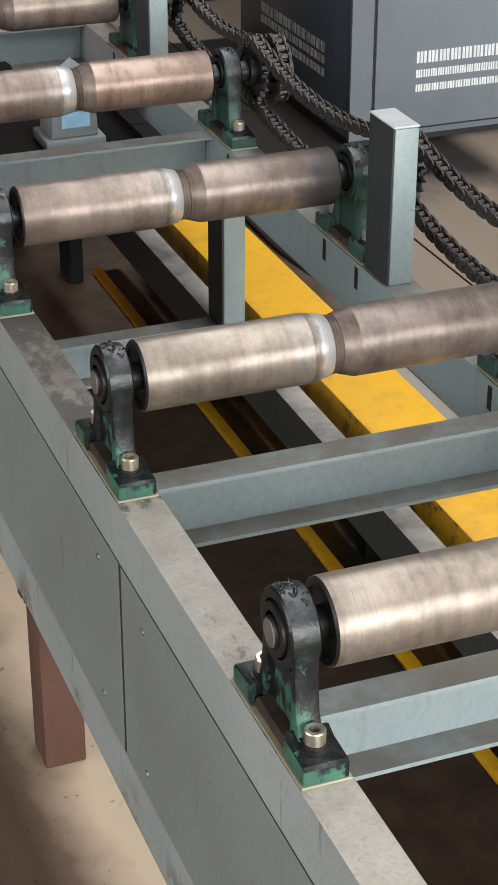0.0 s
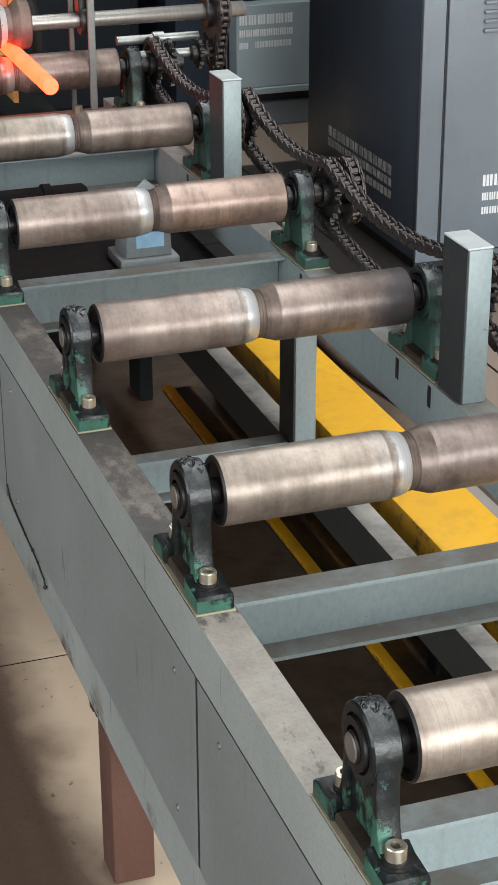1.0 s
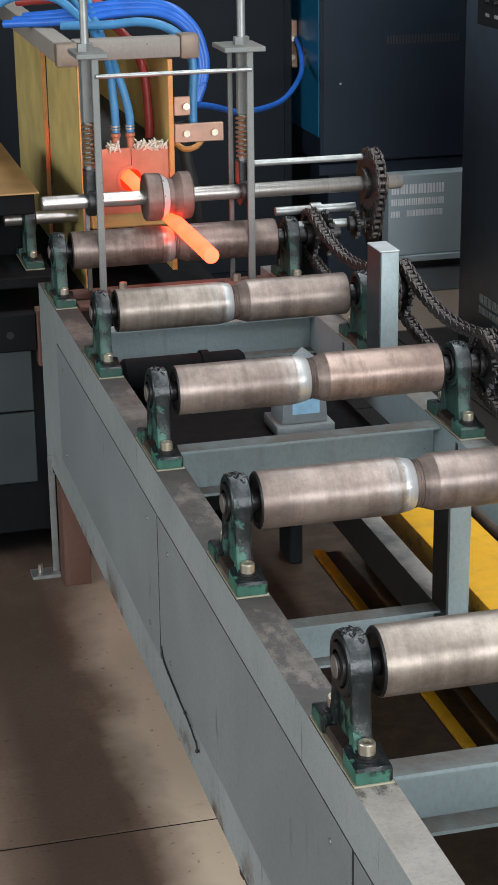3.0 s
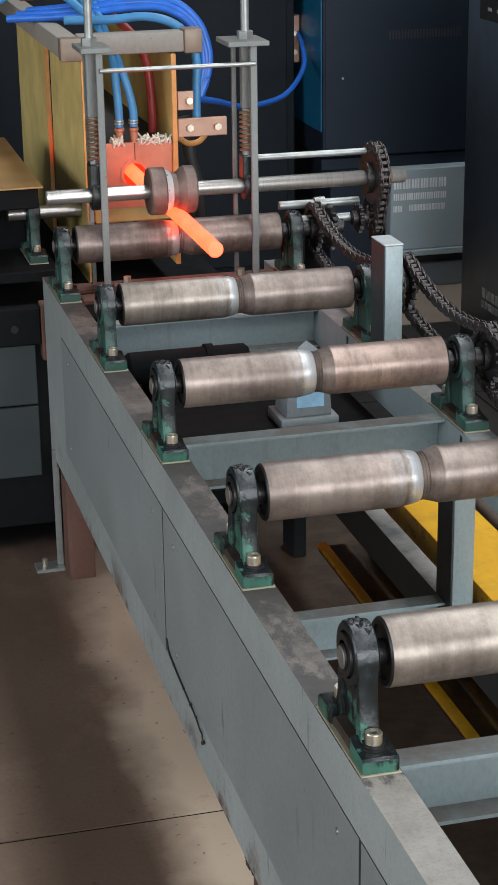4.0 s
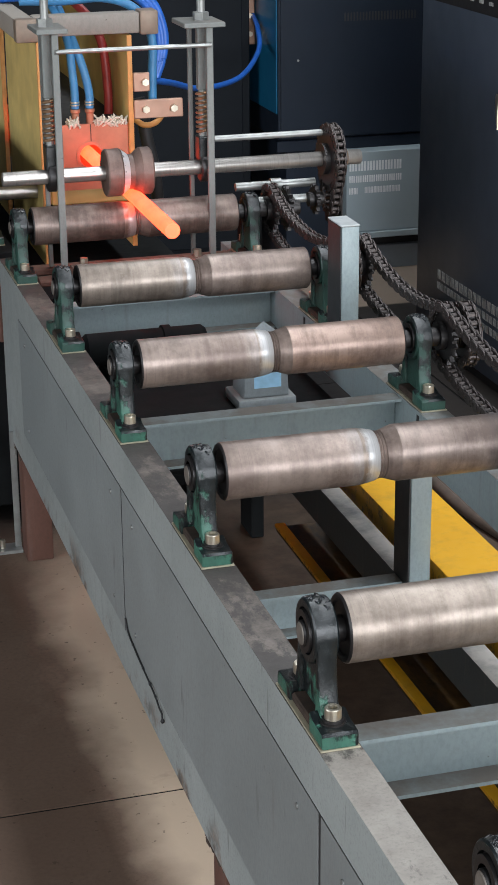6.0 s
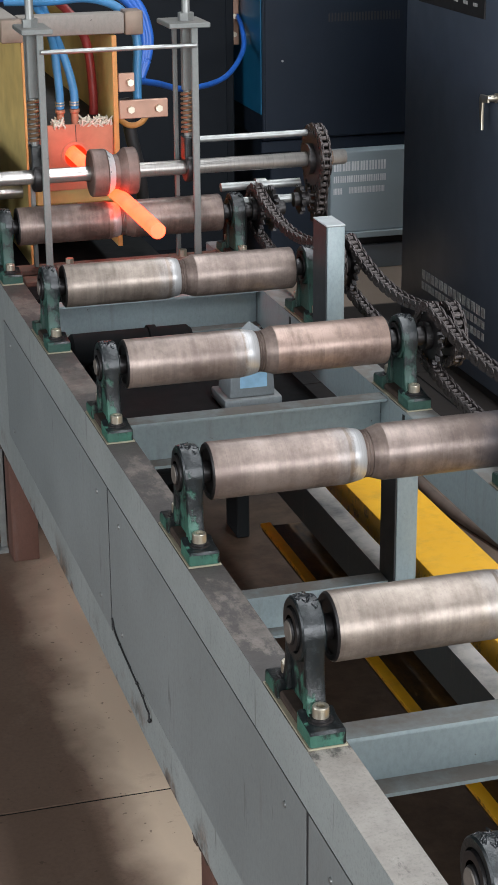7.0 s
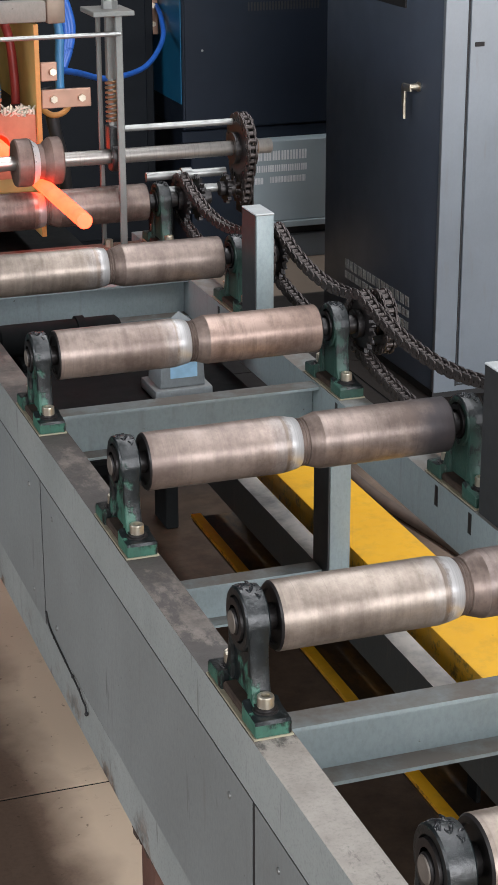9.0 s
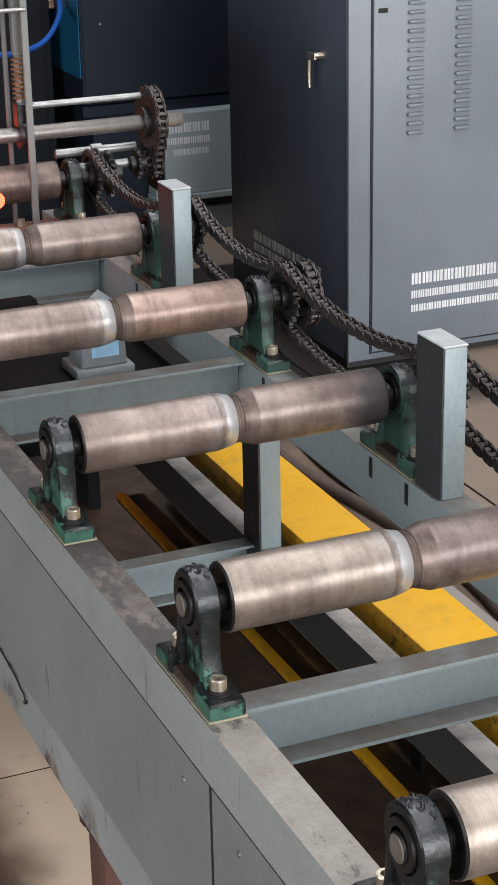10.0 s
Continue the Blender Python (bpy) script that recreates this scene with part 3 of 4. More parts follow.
for y, z, r in ((1.15, 0.441, 0.0030), (1.06, 0.4325, 0.0028), (1.00, 0.428, 0.0034), (0.955, 0.4235, 0.0028), (0.90, 0.399, 0.0042)):
    part("drip", lathe(shape(), [(-1.5 * r, 0.0), (-0.8 * r, 0.8 * r), (0.0, r), (0.9 * r, 0.5 * r), (1.6 * r, 0.0)], 10, "z", (-0.0322, y, z)), M_RUBBER, conveyor, "black drip on the cover edge")
part("cable", pipe(shape(), [(-0.0325, 1.215, 0.470), (-0.0325, 1.19, 0.449), (-0.0325, 1.12, 0.438), (-0.0325, 1.05, 0.432), (-0.0325, 0.96, 0.424), (-0.0325, 0.925, 0.415), (-0.0325, 0.905, 0.413), (-0.0325, 0.90, 0.402)], 0.0020, 6, 6), M_RUBBER, conveyor, "thin black cable along the cover edge")


def leg(x0, y0, mat, w=0.075, d=0.08, top=0.33, label="rust-red primed square steel leg"):
    p = part("leg", box(shape(), x0, x0 + w, y0, y0 + d, 0.0, top, 0.004, 2), mat, conveyor, label)


for y in (0.50, 2.62, -1.2):
    leg(-0.02, y, M_RUST)
leg(0.60, -1.2, M_RUST, w=0.05, top=0.329)
rw = random.Random(11)
for y0 in (0.50, 2.62):
    bm = shape()
    for k in range(26):
        bmesh.ops.create_icosphere(bm, subdivisions=2, radius=rw.uniform(0.004, 0.010), matrix=Matrix.Translation((-0.0235, y0 + 0.08 + rw.uniform(-0.085, 0.035), 0.322 + rw.uniform(-0.012, 0.05) * rw.random())) @ Matrix.Diagonal((0.35, 1.5, 1.0, 1)))
    for v in bm.verts:
        v.co += noise.noise_vector(v.co * 90) * 0.003
    tagged(part("weld_scale", bm, M_WELD, conveyor, "dark rusty weld scale above the leg"), kind="stuff")
right_leg = part("leg", box(shape(), 0.604, 0.652, 1.262, 1.352, 0.432, 0.738, 0.003, 2), M_FRAME, conveyor, "blue-grey square steel leg")
# Thin dark sheet paints the shade on the leg's -x side
part("shaded_face", box(shape(), 0.6005, 0.6035, 1.264, 1.35, 0.432, 0.738, 0.0005), M_SHADE_GASKET, right_leg, "dark sheet painting the shaded side")


def channel_post(x, y0, y1, z0, z1, label):
    p = thing("post", label, "post", (x, (y0 + y1) / 2, z0), "posts on the conveyor frame")
    h = (y1 - y0) / 2
    w = 0.045
    part("shaft", box(shape(), 0.002, w, -h, h, 0, z1 - z0 - 0.004, 0.003, 2), M_FRAME, p)
    # Thin dark sheet paints the shade on the post's -x side
    part("shaded_face", box(shape(), -0.001, 0.0015, -h + 0.002, h - 0.002, 0, z1 - z0 - 0.004, 0.0005), M_SHADE_GASKET, p, "dark sheet painting the shaded side")
    part("cap", box(shape(), -0.001, w + 0.001, -h - 0.001, h + 0.001, z1 - z0 - 0.004, z1 - z0, 0.0015), M_CAP, p, "pale cap")
    return p


channel_post(0.614, 0.497, 0.592, TOP, 1.117, "short square grey post on the conveyor beam")
channel_post(0.614, 1.763, 1.858, TOP, 1.117, "short square grey post beside the chain drive")


# ---- rollers and bearings ----
def roller(y, left_mat, right_mat):
    t = thing("conveyor_roller", "turned steel conveyor roller with a V groove and polished shoulder", "roller", (0.315, y, AXLE_Z), "grooved rollers")
    left = [(-0.2775, 0.0497), (-0.276, 0.050), (-0.037, 0.050)]
    part("body", lathe(shape(), left, 64), left_mat, t)
    part("polished_shoulder", lathe(shape(), [(-0.037, 0.050), (-0.034, 0.0497), (-0.020, 0.0475), (-0.006, 0.0445), (-0.004, 0.043)], 64), M_SHOULDER, t, "bright worn shoulder of the groove")
    part("groove", lathe(shape(), [(-0.004, 0.043), (-0.002, 0.0408), (0.0005, 0.0424), (0.003, 0.0400), (0.006, 0.0418), (0.009, 0.0402)], 64), M_ROLLER_DARK, t)
    part("cone", lathe(shape(), [(0.009, 0.0402), (0.0105, 0.0425), (0.034, 0.0500)], 64), M_ROLLER_DARK, t, "dark turned cone of the groove")
    right = [(0.034, 0.0500), (0.276, 0.050), (0.2775, 0.0497)]
    part("body", lathe(shape(), right, 64), right_mat, t, "heat-browned roller half")
    for s in (-1, 1):
        part("end_face", lathe(shape(), [(s * 0.2775, 0.0497), (s * 0.2805, 0.0470), (s * 0.2805, 0.040), (s * 0.277, 0.038), (s * 0.277, 0.0)], 48), M_BLACKSTEEL, t, "dark oily recessed end")
    axle = part("axle", lathe(shape(), [(-0.337, 0.0), (-0.337, 0.0170), (-0.335, 0.0188), (-0.300, 0.0190), (-0.268, 0.0190)], 32), M_BLACKSTEEL, t)
    part("axle_end", lathe(shape(), [(-0.3385, 0.0), (-0.3385, 0.0150), (-0.3372, 0.0165)], 28), M_AXLE, axle, "dull bare axle end")
    part("axle", lathe(shape(), [(0.268, 0.020), (0.462, 0.020), (0.464, 0.018), (0.464, 0.0)], 32), M_BLACKSTEEL, t)
    return t


FINISH = [(M_ROLLER, M_ROLLER), (M_ROLLER, M_ROLLER_RINGED), (M_ROLLER_PINK, M_ROLLER_BURNT), (M_ROLLER_PINK, M_ROLLER_COPPER), (M_ROLLER, M_ROLLER_PINK), (M_ROLLER_DARK, M_ROLLER_DARK)]
for i, y in enumerate(AXLES):
    roller(y, *FINISH[i])


def cap_screw(parent, x, y, z):
    s = part("screw", lathe(shape(), [(0, 0.0), (0, 0.012), (0.0145, 0.012), (0.016, 0.011), (0.016, 0.0068), (0.007, 0.006), (0.007, 0.0)], 20, "z", (x, y, z)), M_ZINC, parent, "zinc-plated socket screw")
    part("washer", lathe(shape(), [(-0.0075, 0.0185), (-0.004, 0.0185), (-0.0035, 0.0145), (-0.0005, 0.0142), (0, 0.0125), (0, 0.010)], 20, "z", (x, y, z)), M_BLACKSTEEL, s, "black greasy washer")
    part("socket", cyl(shape(), (x, y, z + 0.0072), (x, y, z + 0.0085), 0.0062, 6), M_BLACKSTEEL, s, "dark hexagon socket")


def bearing_block(mat, label):
    """A tall cast pillow block; origin under its base."""
    t = thing("pillow_block_bearing", label, "bearing", group="pillow block bearings")
    ax = AXLE_Z - TOP
    bm = shape()
    lathe(bm, [(-0.0175, 0.034), (-0.0175, 0.0435), (-0.0150, 0.0460), (-0.006, 0.0470), (0.006, 0.0470), (0.0150, 0.0460), (0.0175, 0.0435), (0.0175, 0.034), (-0.0175, 0.034)], 40, "x", (0, 0, ax))
    for s in (-1, 1):
        prism(bm, [(s * p, z) for p, z in ((0.074, 0.020), (0.060, 0.029), (0.0515, 0.050), (0.0468, 0.085), (0.0468, 0.132), (0.0360, 0.132), (0.0350, 0.060), (0.033, 0.020))], -0.0145, 0.0145, "x", 0.004)
    part("housing", bm, mat, t)
    part("web", prism(shape(), [(-0.04, 0.02), (0.04, 0.02), (0.040, 0.06), (0.034, 0.112), (-0.034, 0.112), (-0.040, 0.06)], -0.008, 0.008, "x", 0.002), mat, t)
    rg = random.Random(7)
    lump = shape()
    for k in range(16):
        a = rg.uniform(-0.9, 0.9)
        bmesh.ops.create_icosphere(lump, subdivisions=2, radius=rg.uniform(0.0022, 0.0042), matrix=Matrix.Translation((rg.uniform(-0.012, 0.012), -0.0465 * math.sin(a * 0.6), ax + 0.0463 * math.cos(a * 0.6))) @ Matrix.Rotation(rg.uniform(0, 3), 4, 'Z') @ Matrix.Diagonal((2.2, 0.7, 0.5, 1)))
    for v in lump.verts:
        v.co += noise.noise_vector(v.co * 160) * 0.0012
    tagged(part("grease", lump, M_GREASE, t, "crust of black grease"), kind="stuff")
    for s in (-1, 1):
        part("foot", prism(shape(), [(s * p, z) for p, z in ((0.046, 0), (0.103, 0), (0.103, 0.018), (0.099, 0.022), (0.062, 0.024), (0.046, 0.030))], -0.027, 0.027, "x", 0.0035), mat, t)
    # Near-black brown paints in the shade of this deep pocket
    part("pocket", box(shape(), -0.023, 0.023, -0.0455, 0.0455, 0.0, 0.014, 0.003), M_WELD, t, "rusty dusty pocket between the feet, darkened for its shade")
    ring = [(-0.0170, 0.0395), (-0.0165, 0.036), (-0.011, 0.0345), (-0.011, 0.031), (-0.021, 0.0305), (-0.0215, 0.027), (-0.021, 0.0205)]
    part("bearing_insert", lathe(shape(), ring, 32, "x", (0, 0, ax)), M_BLACKSTEEL, t, "black greasy bearing ring")
    part("bearing_insert", lathe(shape(), [(-a, r) for a, r in ring], 32, "x", (0, 0, ax)), M_BLACKSTEEL, t, "black greasy bearing ring")
    for y in (-0.07, 0.07):
        cap_screw(t, 0, y, 0.029)
    part("shim", box(shape(), -0.0285, 0.0285, -0.105, 0.105, -0.0033, -0.0005, 0.0005), M_SHIM, t, "thin pale shim plate")
    return t


blocks = [bearing_block(m, l) for m, l in ((M_GREASED, "green cast pillow block smeared with black grease"),
                                             (M_HALF, "green cast pillow block partly covered in grease"),
                                             (M_GREEN, "green cast pillow block with little grease"))]
for i, y in enumerate(AXLES):
    b = blocks[0 if i < 2 else 1 if i < 4 else 2]
    first = i in (0, 2, 4)
    m = Matrix.Translation((0.002, y, TOP + 0.0035))
    if first:
        b.location = m.translation
    else:
        copy_thing(b, m)
    copy_thing(blocks[2], Matrix.Translation((0.638, y, TOP + 0.0035)))

# ---- pinch stand over the last roller ----
PY = AXLES[-1]
PZ = 1.100
pinch = thing("pinch_roller_stand", "steel stand pressing a grooved spool onto the last roller", "pinch roller", (0, PY, 0))
part("spool", lathe(shape(), [(0.238, 0.02), (0.238, 0.060), (0.242, 0.063), (0.276, 0.063), (0.300, 0.046), (0.312, 0.046), (0.332, 0.063), (0.358, 0.063), (0.362, 0.060), (0.362, 0.02)], 48, "x", (0, 0, PZ)), M_SPOOL, pinch, "heat-browned grooved spool")
part("polished_ring", lathe(shape(), [(0.2800, 0.0622), (0.2820, 0.0606), (0.2975, 0.0490), (0.2990, 0.0474)], 48, "x", (0, 0, PZ)), M_RUBBED, pinch, "bright rubbed ring")
part("shaft", lathe(shape(), [(-0.035, 0.0), (-0.035, 0.017), (-0.033, 0.019), (0.952, 0.0205), (0.956, 0.018), (0.956, 0.0)], 32, "x", (0, 0, PZ)), M_SHAFT, pinch, "bright turned shaft")
for x, front, rear, lo, hi in ((0.096, 0.006, -0.010, -0.034, 0.047), (0.509, 0.000, -0.026, -0.062, 0.048)):
    part("guide_bar", box(shape(), x + front, x + front + 0.018, -0.055, -0.043, 0.845, 1.475, 0.0015), M_GUIDE, pinch)
    part("guide_bar", box(shape(), x + rear, x + rear + 0.012, 0.043, 0.055, 0.845, 1.475, 0.0015), M_GUIDE, pinch)
    part("guide_block", lathe(shape(), [(x - 0.012, 0.019), (x - 0.012, 0.037), (x - 0.009, 0.040), (x + 0.009, 0.040), (x + 0.012, 0.037), (x + 0.012, 0.019)], 24, "x", (0, 0, PZ)), M_BLACKSTEEL, pinch, "black bearing flange")
    part("top_plate", box(shape(), x + lo, x + hi, -0.07, 0.07, 1.475, 1.488, 0.002), M_GUIDE, pinch)
    part("adjusting_screw", cyl(shape(), (x, 0, PZ + 0.05), (x, 0, 1.70), 0.011, 16), M_STEEL, pinch)
    part("sleeve", box(shape(), x - 0.013, x + 0.013, -0.013, 0.013, 1.306, 1.474, 0.002), M_GUIDE, pinch)
    part("nut", cyl(shape(), (x, 0, 1.488), (x, 0, 1.508), 0.022, 6), M_STEEL, pinch)
    sp = shape()
    pipe(sp, [(x + 0.0145 * math.cos(a), 0.0145 * math.sin(a), 1.190 + 0.112 * a / (2 * math.pi * 9)) for a in np.linspace(0, 2 * math.pi * 9, 82)], 0.0045, 6, 2)
    part("spring", sp, M_SPRING, pinch, "rusty coil spring")
    part("spring_seat", box(shape(), x - 0.016, x + 0.016, -0.024, 0.024, 1.12, 1.184, 0.003), M_GREEN, pinch)
part("tie_rod", cyl(shape(), (0.11, -0.06, 1.43), (0.52, -0.06, 1.43), 0.006, 12), M_STEEL, pinch)
part("tie_rod", cyl(shape(), (0.55, 0.04, 1.165), (0.86, 0.04, 1.165), 0.009, 12), M_STEEL, pinch)


def sprocket_mesh(r, teeth, w=0.010):
    pts = []
    for i in range(teeth):
        a = 2 * math.pi * i / teeth
        s = math.pi / teeth
        for k, q in ((-0.62, 0.86), (-0.38, 0.93), (-0.16, 1.06), (0.16, 1.06), (0.38, 0.93), (0.62, 0.86)):
            pts.append((r * q * math.cos(a + k * s), r * q * math.sin(a + k * s)))
    bm = shape()
    prism(bm, pts, -w / 2, w / 2, "x")
    cyl(bm, (-0.02, 0, 0), (0.02, 0, 0), r * 0.5, 24)
    return done("sprocket", bm, M_BLACKSTEEL)


SPROCKET = sprocket_mesh(0.060, 19)
part("sprocket", sprocket_mesh(0.085, 26), M_BLACKSTEEL, pinch, "black toothed sprocket", (0.862, 0, PZ))
part("sprocket_guard", box(shape(), 0.892, 0.896, -0.03, 0.11, 0.90, 1.18, 0.001), M_BLACKSTEEL, pinch)
part("collar", lathe(shape(), [(0.898, 0.019), (0.898, 0.026), (0.912, 0.026), (0.914, 0.024), (0.914, 0.019)], 24, "x", (0, 0, PZ)), M_RUSTDUST, pinch, "rust-dusted shaft collar")

# ---- the hot bar ----
BAR_X, BAR_Z = 0.318, 1.032
bar = part("hot_steel_bar", lathe(shape(), [(2.18, 0.0), (2.18, 0.018), (2.183, 0.020), (4.2, 0.020), (4.2, 0.0)], 32, "y", (BAR_X, 0, BAR_Z)), M_HOT)
tagged(bar, "glowing orange-hot round steel bar lying in the roller grooves", "steel bar")

# ---- chains ----
CH = 0.01905


def plates(bm, w, half):
    for s in (-1, 1):
        o = []
        for c, a0 in ((CH / 2, -math.pi / 2), (-CH / 2, math.pi / 2)):
            o += [(c + 0.0100 * math.cos(a0 + k * math.pi / 5), 0.0100 * math.sin(a0 + k * math.pi / 5)) for k in range(6)]
        prism(bm, o, s * w - half, s * w + half, "x")


bm = shape()
plates(bm, 0.0125, 0.0015)
for c in (-CH / 2, CH / 2):
    cyl(bm, (-0.0155, c, 0), (0.0155, c, 0), 0.0036, 8)
OUTER = done("link", bm, M_CHAIN)
bm = shape()
plates(bm, 0.0088, 0.0015)
for c in (-CH / 2, CH / 2):
    cyl(bm, (-0.0075, c, 0), (0.0075, c, 0), 0.0064, 10)
INNER = done("link", bm, M_CHAIN)


def chain(x, y0, z0, y1, z1, r0, r1, sag_up, sag_low, turn=0.0):
    """A drive chain round two sprockets, slack above and below."""
    t = thing("drive_chain", "oily black roller chain hanging slack between sprockets", "chain", (x, (y0 + y1) / 2, (z0 + z1) / 2), "drive chains")
    pts = []
    for k in range(40):
        f = k / 40
        pts.append(Vector((0, y0 + (y1 - y0) * f, z0 + r0 + (z1 + r1 - z0 - r0) * f - sag_up * 4 * f * (1 - f))))
    for k in range(12):
        a = math.pi / 2 - math.pi * k / 12
        pts.append(Vector((0, y1 + r1 * math.cos(a), z1 + r1 * math.sin(a))))
    for k in range(40):
        f = k / 40
        pts.append(Vector((0, y1 + (y0 - y1) * f, z1 - r1 + (z0 - r0 - z1 + r1) * f - sag_low * 4 * f * (1 - f))))
    for k in range(13):
        a = -math.pi / 2 - math.pi * k / 12
        pts.append(Vector((0, y0 + r0 * math.cos(a), z0 + r0 * math.sin(a))))
    length = sum((b - a).length for a, b in zip(pts, pts[1:]))
    n = int(length / CH / 2) * 2
    step, run, i, s = length / n, 0.0, 0, []
    for k in range(n):
        while i < len(pts) - 2 and run + (pts[i + 1] - pts[i]).length < k * step:
            run += (pts[i + 1] - pts[i]).length
            i += 1
        e = pts[i + 1] - pts[i]
        s.append(pts[i] + e * ((k * step - run) / max(e.length, 1e-6)))
    t.rotation_euler = (turn, 0, 0)
    for k in range(n):
        p, q = s[k], s[(k + 1) % n]
        ob = part("link", OUTER if k % 2 else INNER, None, t)
        d = q - p
        ob.matrix_local = Matrix.Translation((p + q) / 2 - Vector((0, t.location.y, t.location.z))) @ Matrix.Rotation(math.atan2(d.z, d.y), 4, 'X')
    return t


def sprocket_pair(y):
    t = thing("sprocket_pair", "two black oily chain sprockets on a roller axle", "sprocket", (0.722, y, AXLE_Z), "sprocket pairs")
    for dx in (-0.021, 0.021):
        part("sprocket", SPROCKET, None, t, at=(dx, 0, 0))
    return t


for i, y in enumerate(AXLES):
    sprocket_pair(y)
    if i < len(AXLES) - 1:
        x = 0.743 if i % 2 else 0.701
        sag = 0.058 if i > 2 else 0.040
        chain(x, y, AXLE_Z, AXLES[i + 1], AXLE_Z, 0.062, 0.062, sag, 0.035)

chain(0.872, PY - 0.055, PZ - 0.055, PY + 0.055, PZ - 0.055, 0.087, 0.040, 0.0, 0.0, -math.pi / 2)
counter = thing("counter_shaft", "short bright countershaft with a small black sprocket", "shaft", (0.62, PY + 0.02, 0.0))
for dy, z in ((0.0, 0.99), (0.06, 1.02)):
    part("shaft", lathe(shape(), [(0, 0.0), (0, 0.012), (0.10, 0.012), (0.10, 0.018), (0.13, 0.018), (0.13, 0.012), (0.23, 0.012), (0.23, 0.0)], 20, "x", (0, dy, z)), M_STEEL, counter)
part("sprocket", sprocket_mesh(0.040, 13), M_STEEL, counter, at=(0.205, -0.02, 0.99))
part("pedestal", box(shape(), 0.012, 0.05, -0.03, 0.09, 0.0, 0.975, 0.004), M_TROUGH, counter)

# ---- lower rail, drip tray and yellow beam beside the conveyor ----
Y0 = -1.4
bm = shape()
prism(bm, [(0.603, 0.43), (0.652, 0.43), (0.652, 0.423), (0.610, 0.423), (0.610, 0.337), (0.652, 0.337), (0.652, 0.33), (0.603, 0.33)], -1.35, 2.80, "y", 0.0015)
rail = part("lower_rail", bm, M_RAIL, conveyor, "dark slate channel with pale dust on its flange")

tray = thing("drip_tray", "oily steel drip tray with a yellow painted lip", "tray", (0, 0, 0))
TRAY_END = 2.11
part("lip", box(shape(), 0.556, 0.583, Y0, TRAY_END, 0.240, 0.250, 0.002, 2), M_YELLOW, tray, "yellow painted lip")
part("bottom", box(shape(), 0.560, 0.675, Y0, TRAY_END, 0.228, 0.2395, 0.001), M_OILPLATE, tray, "oil-blackened tray bottom")
for y in (-0.9, 0.6, 1.5):
    part("hanger", box(shape(), 0.640, 0.650, y, y + 0.04, 0.2390, 0.3302, 0.001), M_TROUGH, tray)

ybeam = thing("yellow_box_beam", "yellow painted box beam on feet beside the conveyor", "beam", (0, 0, 0))
part("body", box(shape(), 0.680, 0.840, Y0, 2.05, 0.28, 0.460, 0.004, 2), M_YELLOW, ybeam)
part("edge_angle", box(shape(), 0.8405, 0.874, Y0, 1.15, 0.438, 0.450, 0.002), M_STRIP, ybeam, "dusty grey edge angle")
for y in (-1.1, 0.5, 1.8):
    part("foot", box(shape(), 0.72, 0.82, y, y + 0.10, 0.0, 0.2795, 0.003), M_TROUGH, ybeam)

# ---- switch cabinets ----
cab = thing("control_cabinet", "tall grey control cabinet with louvres and white lettering", "cabinet", (1.84, 3.37, 0))
CW, CD, CHT = 1.1, 1.05, 1.95
bm = shape()
box(bm, 0.004, CW, 0.024, CD, 0.03, CHT, 0.004, 2)
part("body", bm, M_CABSIDE, cab, "black painted side walls")
part("plinth", box(shape(), 0.01, CW - 0.01, 0.03, CD - 0.01, 0, 0.03), M_RUBBER, cab)
part("front_frame", box(shape(), 0, CW, 0, 0.022, 0.03, CHT, 0.003, 2), M_CABFRONT, cab)
door = part("door", box(shape(), 0.085, CW - 0.05, -0.014, -0.002, 0.06, CHT - 0.05, 0.003, 2), M_CABFRONT, cab)
part("door_gap", box(shape(), 0.080, 0.0835, -0.004, -0.0005, 0.05, CHT - 0.04), M_RUBBER, cab)
part("door_gap", box(shape(), 0.084, CW - 0.05, -0.004, -0.0005, 0.052, 0.0565), M_RUBBER, cab)
bm = shape()
PILL = [(0.024 * s_ + 0.0068 * math.cos(w), 0.0068 * math.sin(w)) for s_, w0 in ((1, -math.pi / 2), (-1, math.pi / 2)) for w in (w0 + math.pi * j / 6 for j in range(7))]
prism(bm, PILL, -0.0300, -0.0130, "y", 0.0046)
LOUVRE = done("louvre", bm, M_CABFRONT)
for cx in (0.238, 0.417):
    for k in range(20):
        part("louvre", LOUVRE, None, door, at=(cx, 0, 0.818 + 0.0306 * k))


def bars(parent, rows, y):
    """Plain white bars where lettering stands."""
    for x0, x1, z0, z1, n in rows:
        w = (x1 - x0) / n
        for k in range(n):
            for a, b_ in ((0.03, 0.25), (0.34, 0.56), (0.65, 0.87)):
                part("lettering_bar", box(shape(), x0 + (k + a) * w, x0 + (k + b_) * w, y - 0.001, y, z0, z1), M_WHITE, parent)


bars(door, [(0.235, 0.62, 0.285, 0.325, 9), (0.235, 0.62, 0.235, 0.262, 14), (0.235, 0.60, 0.186, 0.211, 12)], -0.0142)
handle = part("handle", lathe(shape(), [(0.003, 0.0), (0.003, 0.016), (-0.004, 0.017), (-0.006, 0.012), (-0.026, 0.011), (-0.034, 0.009), (-0.034, 0.0)], 20, "x", (0, 0.197, 1.064)), M_ZINC, cab, "chrome lever handle")
part("lever", prism(shape(), [(0.190, 1.074), (0.255, 1.070), (0.262, 1.056), (0.256, 1.000), (0.243, 0.950), (0.236, 0.950), (0.238, 1.000), (0.236, 1.044), (0.190, 1.050)], -0.036, -0.026, "x", 0.002), M_ZINC, handle)
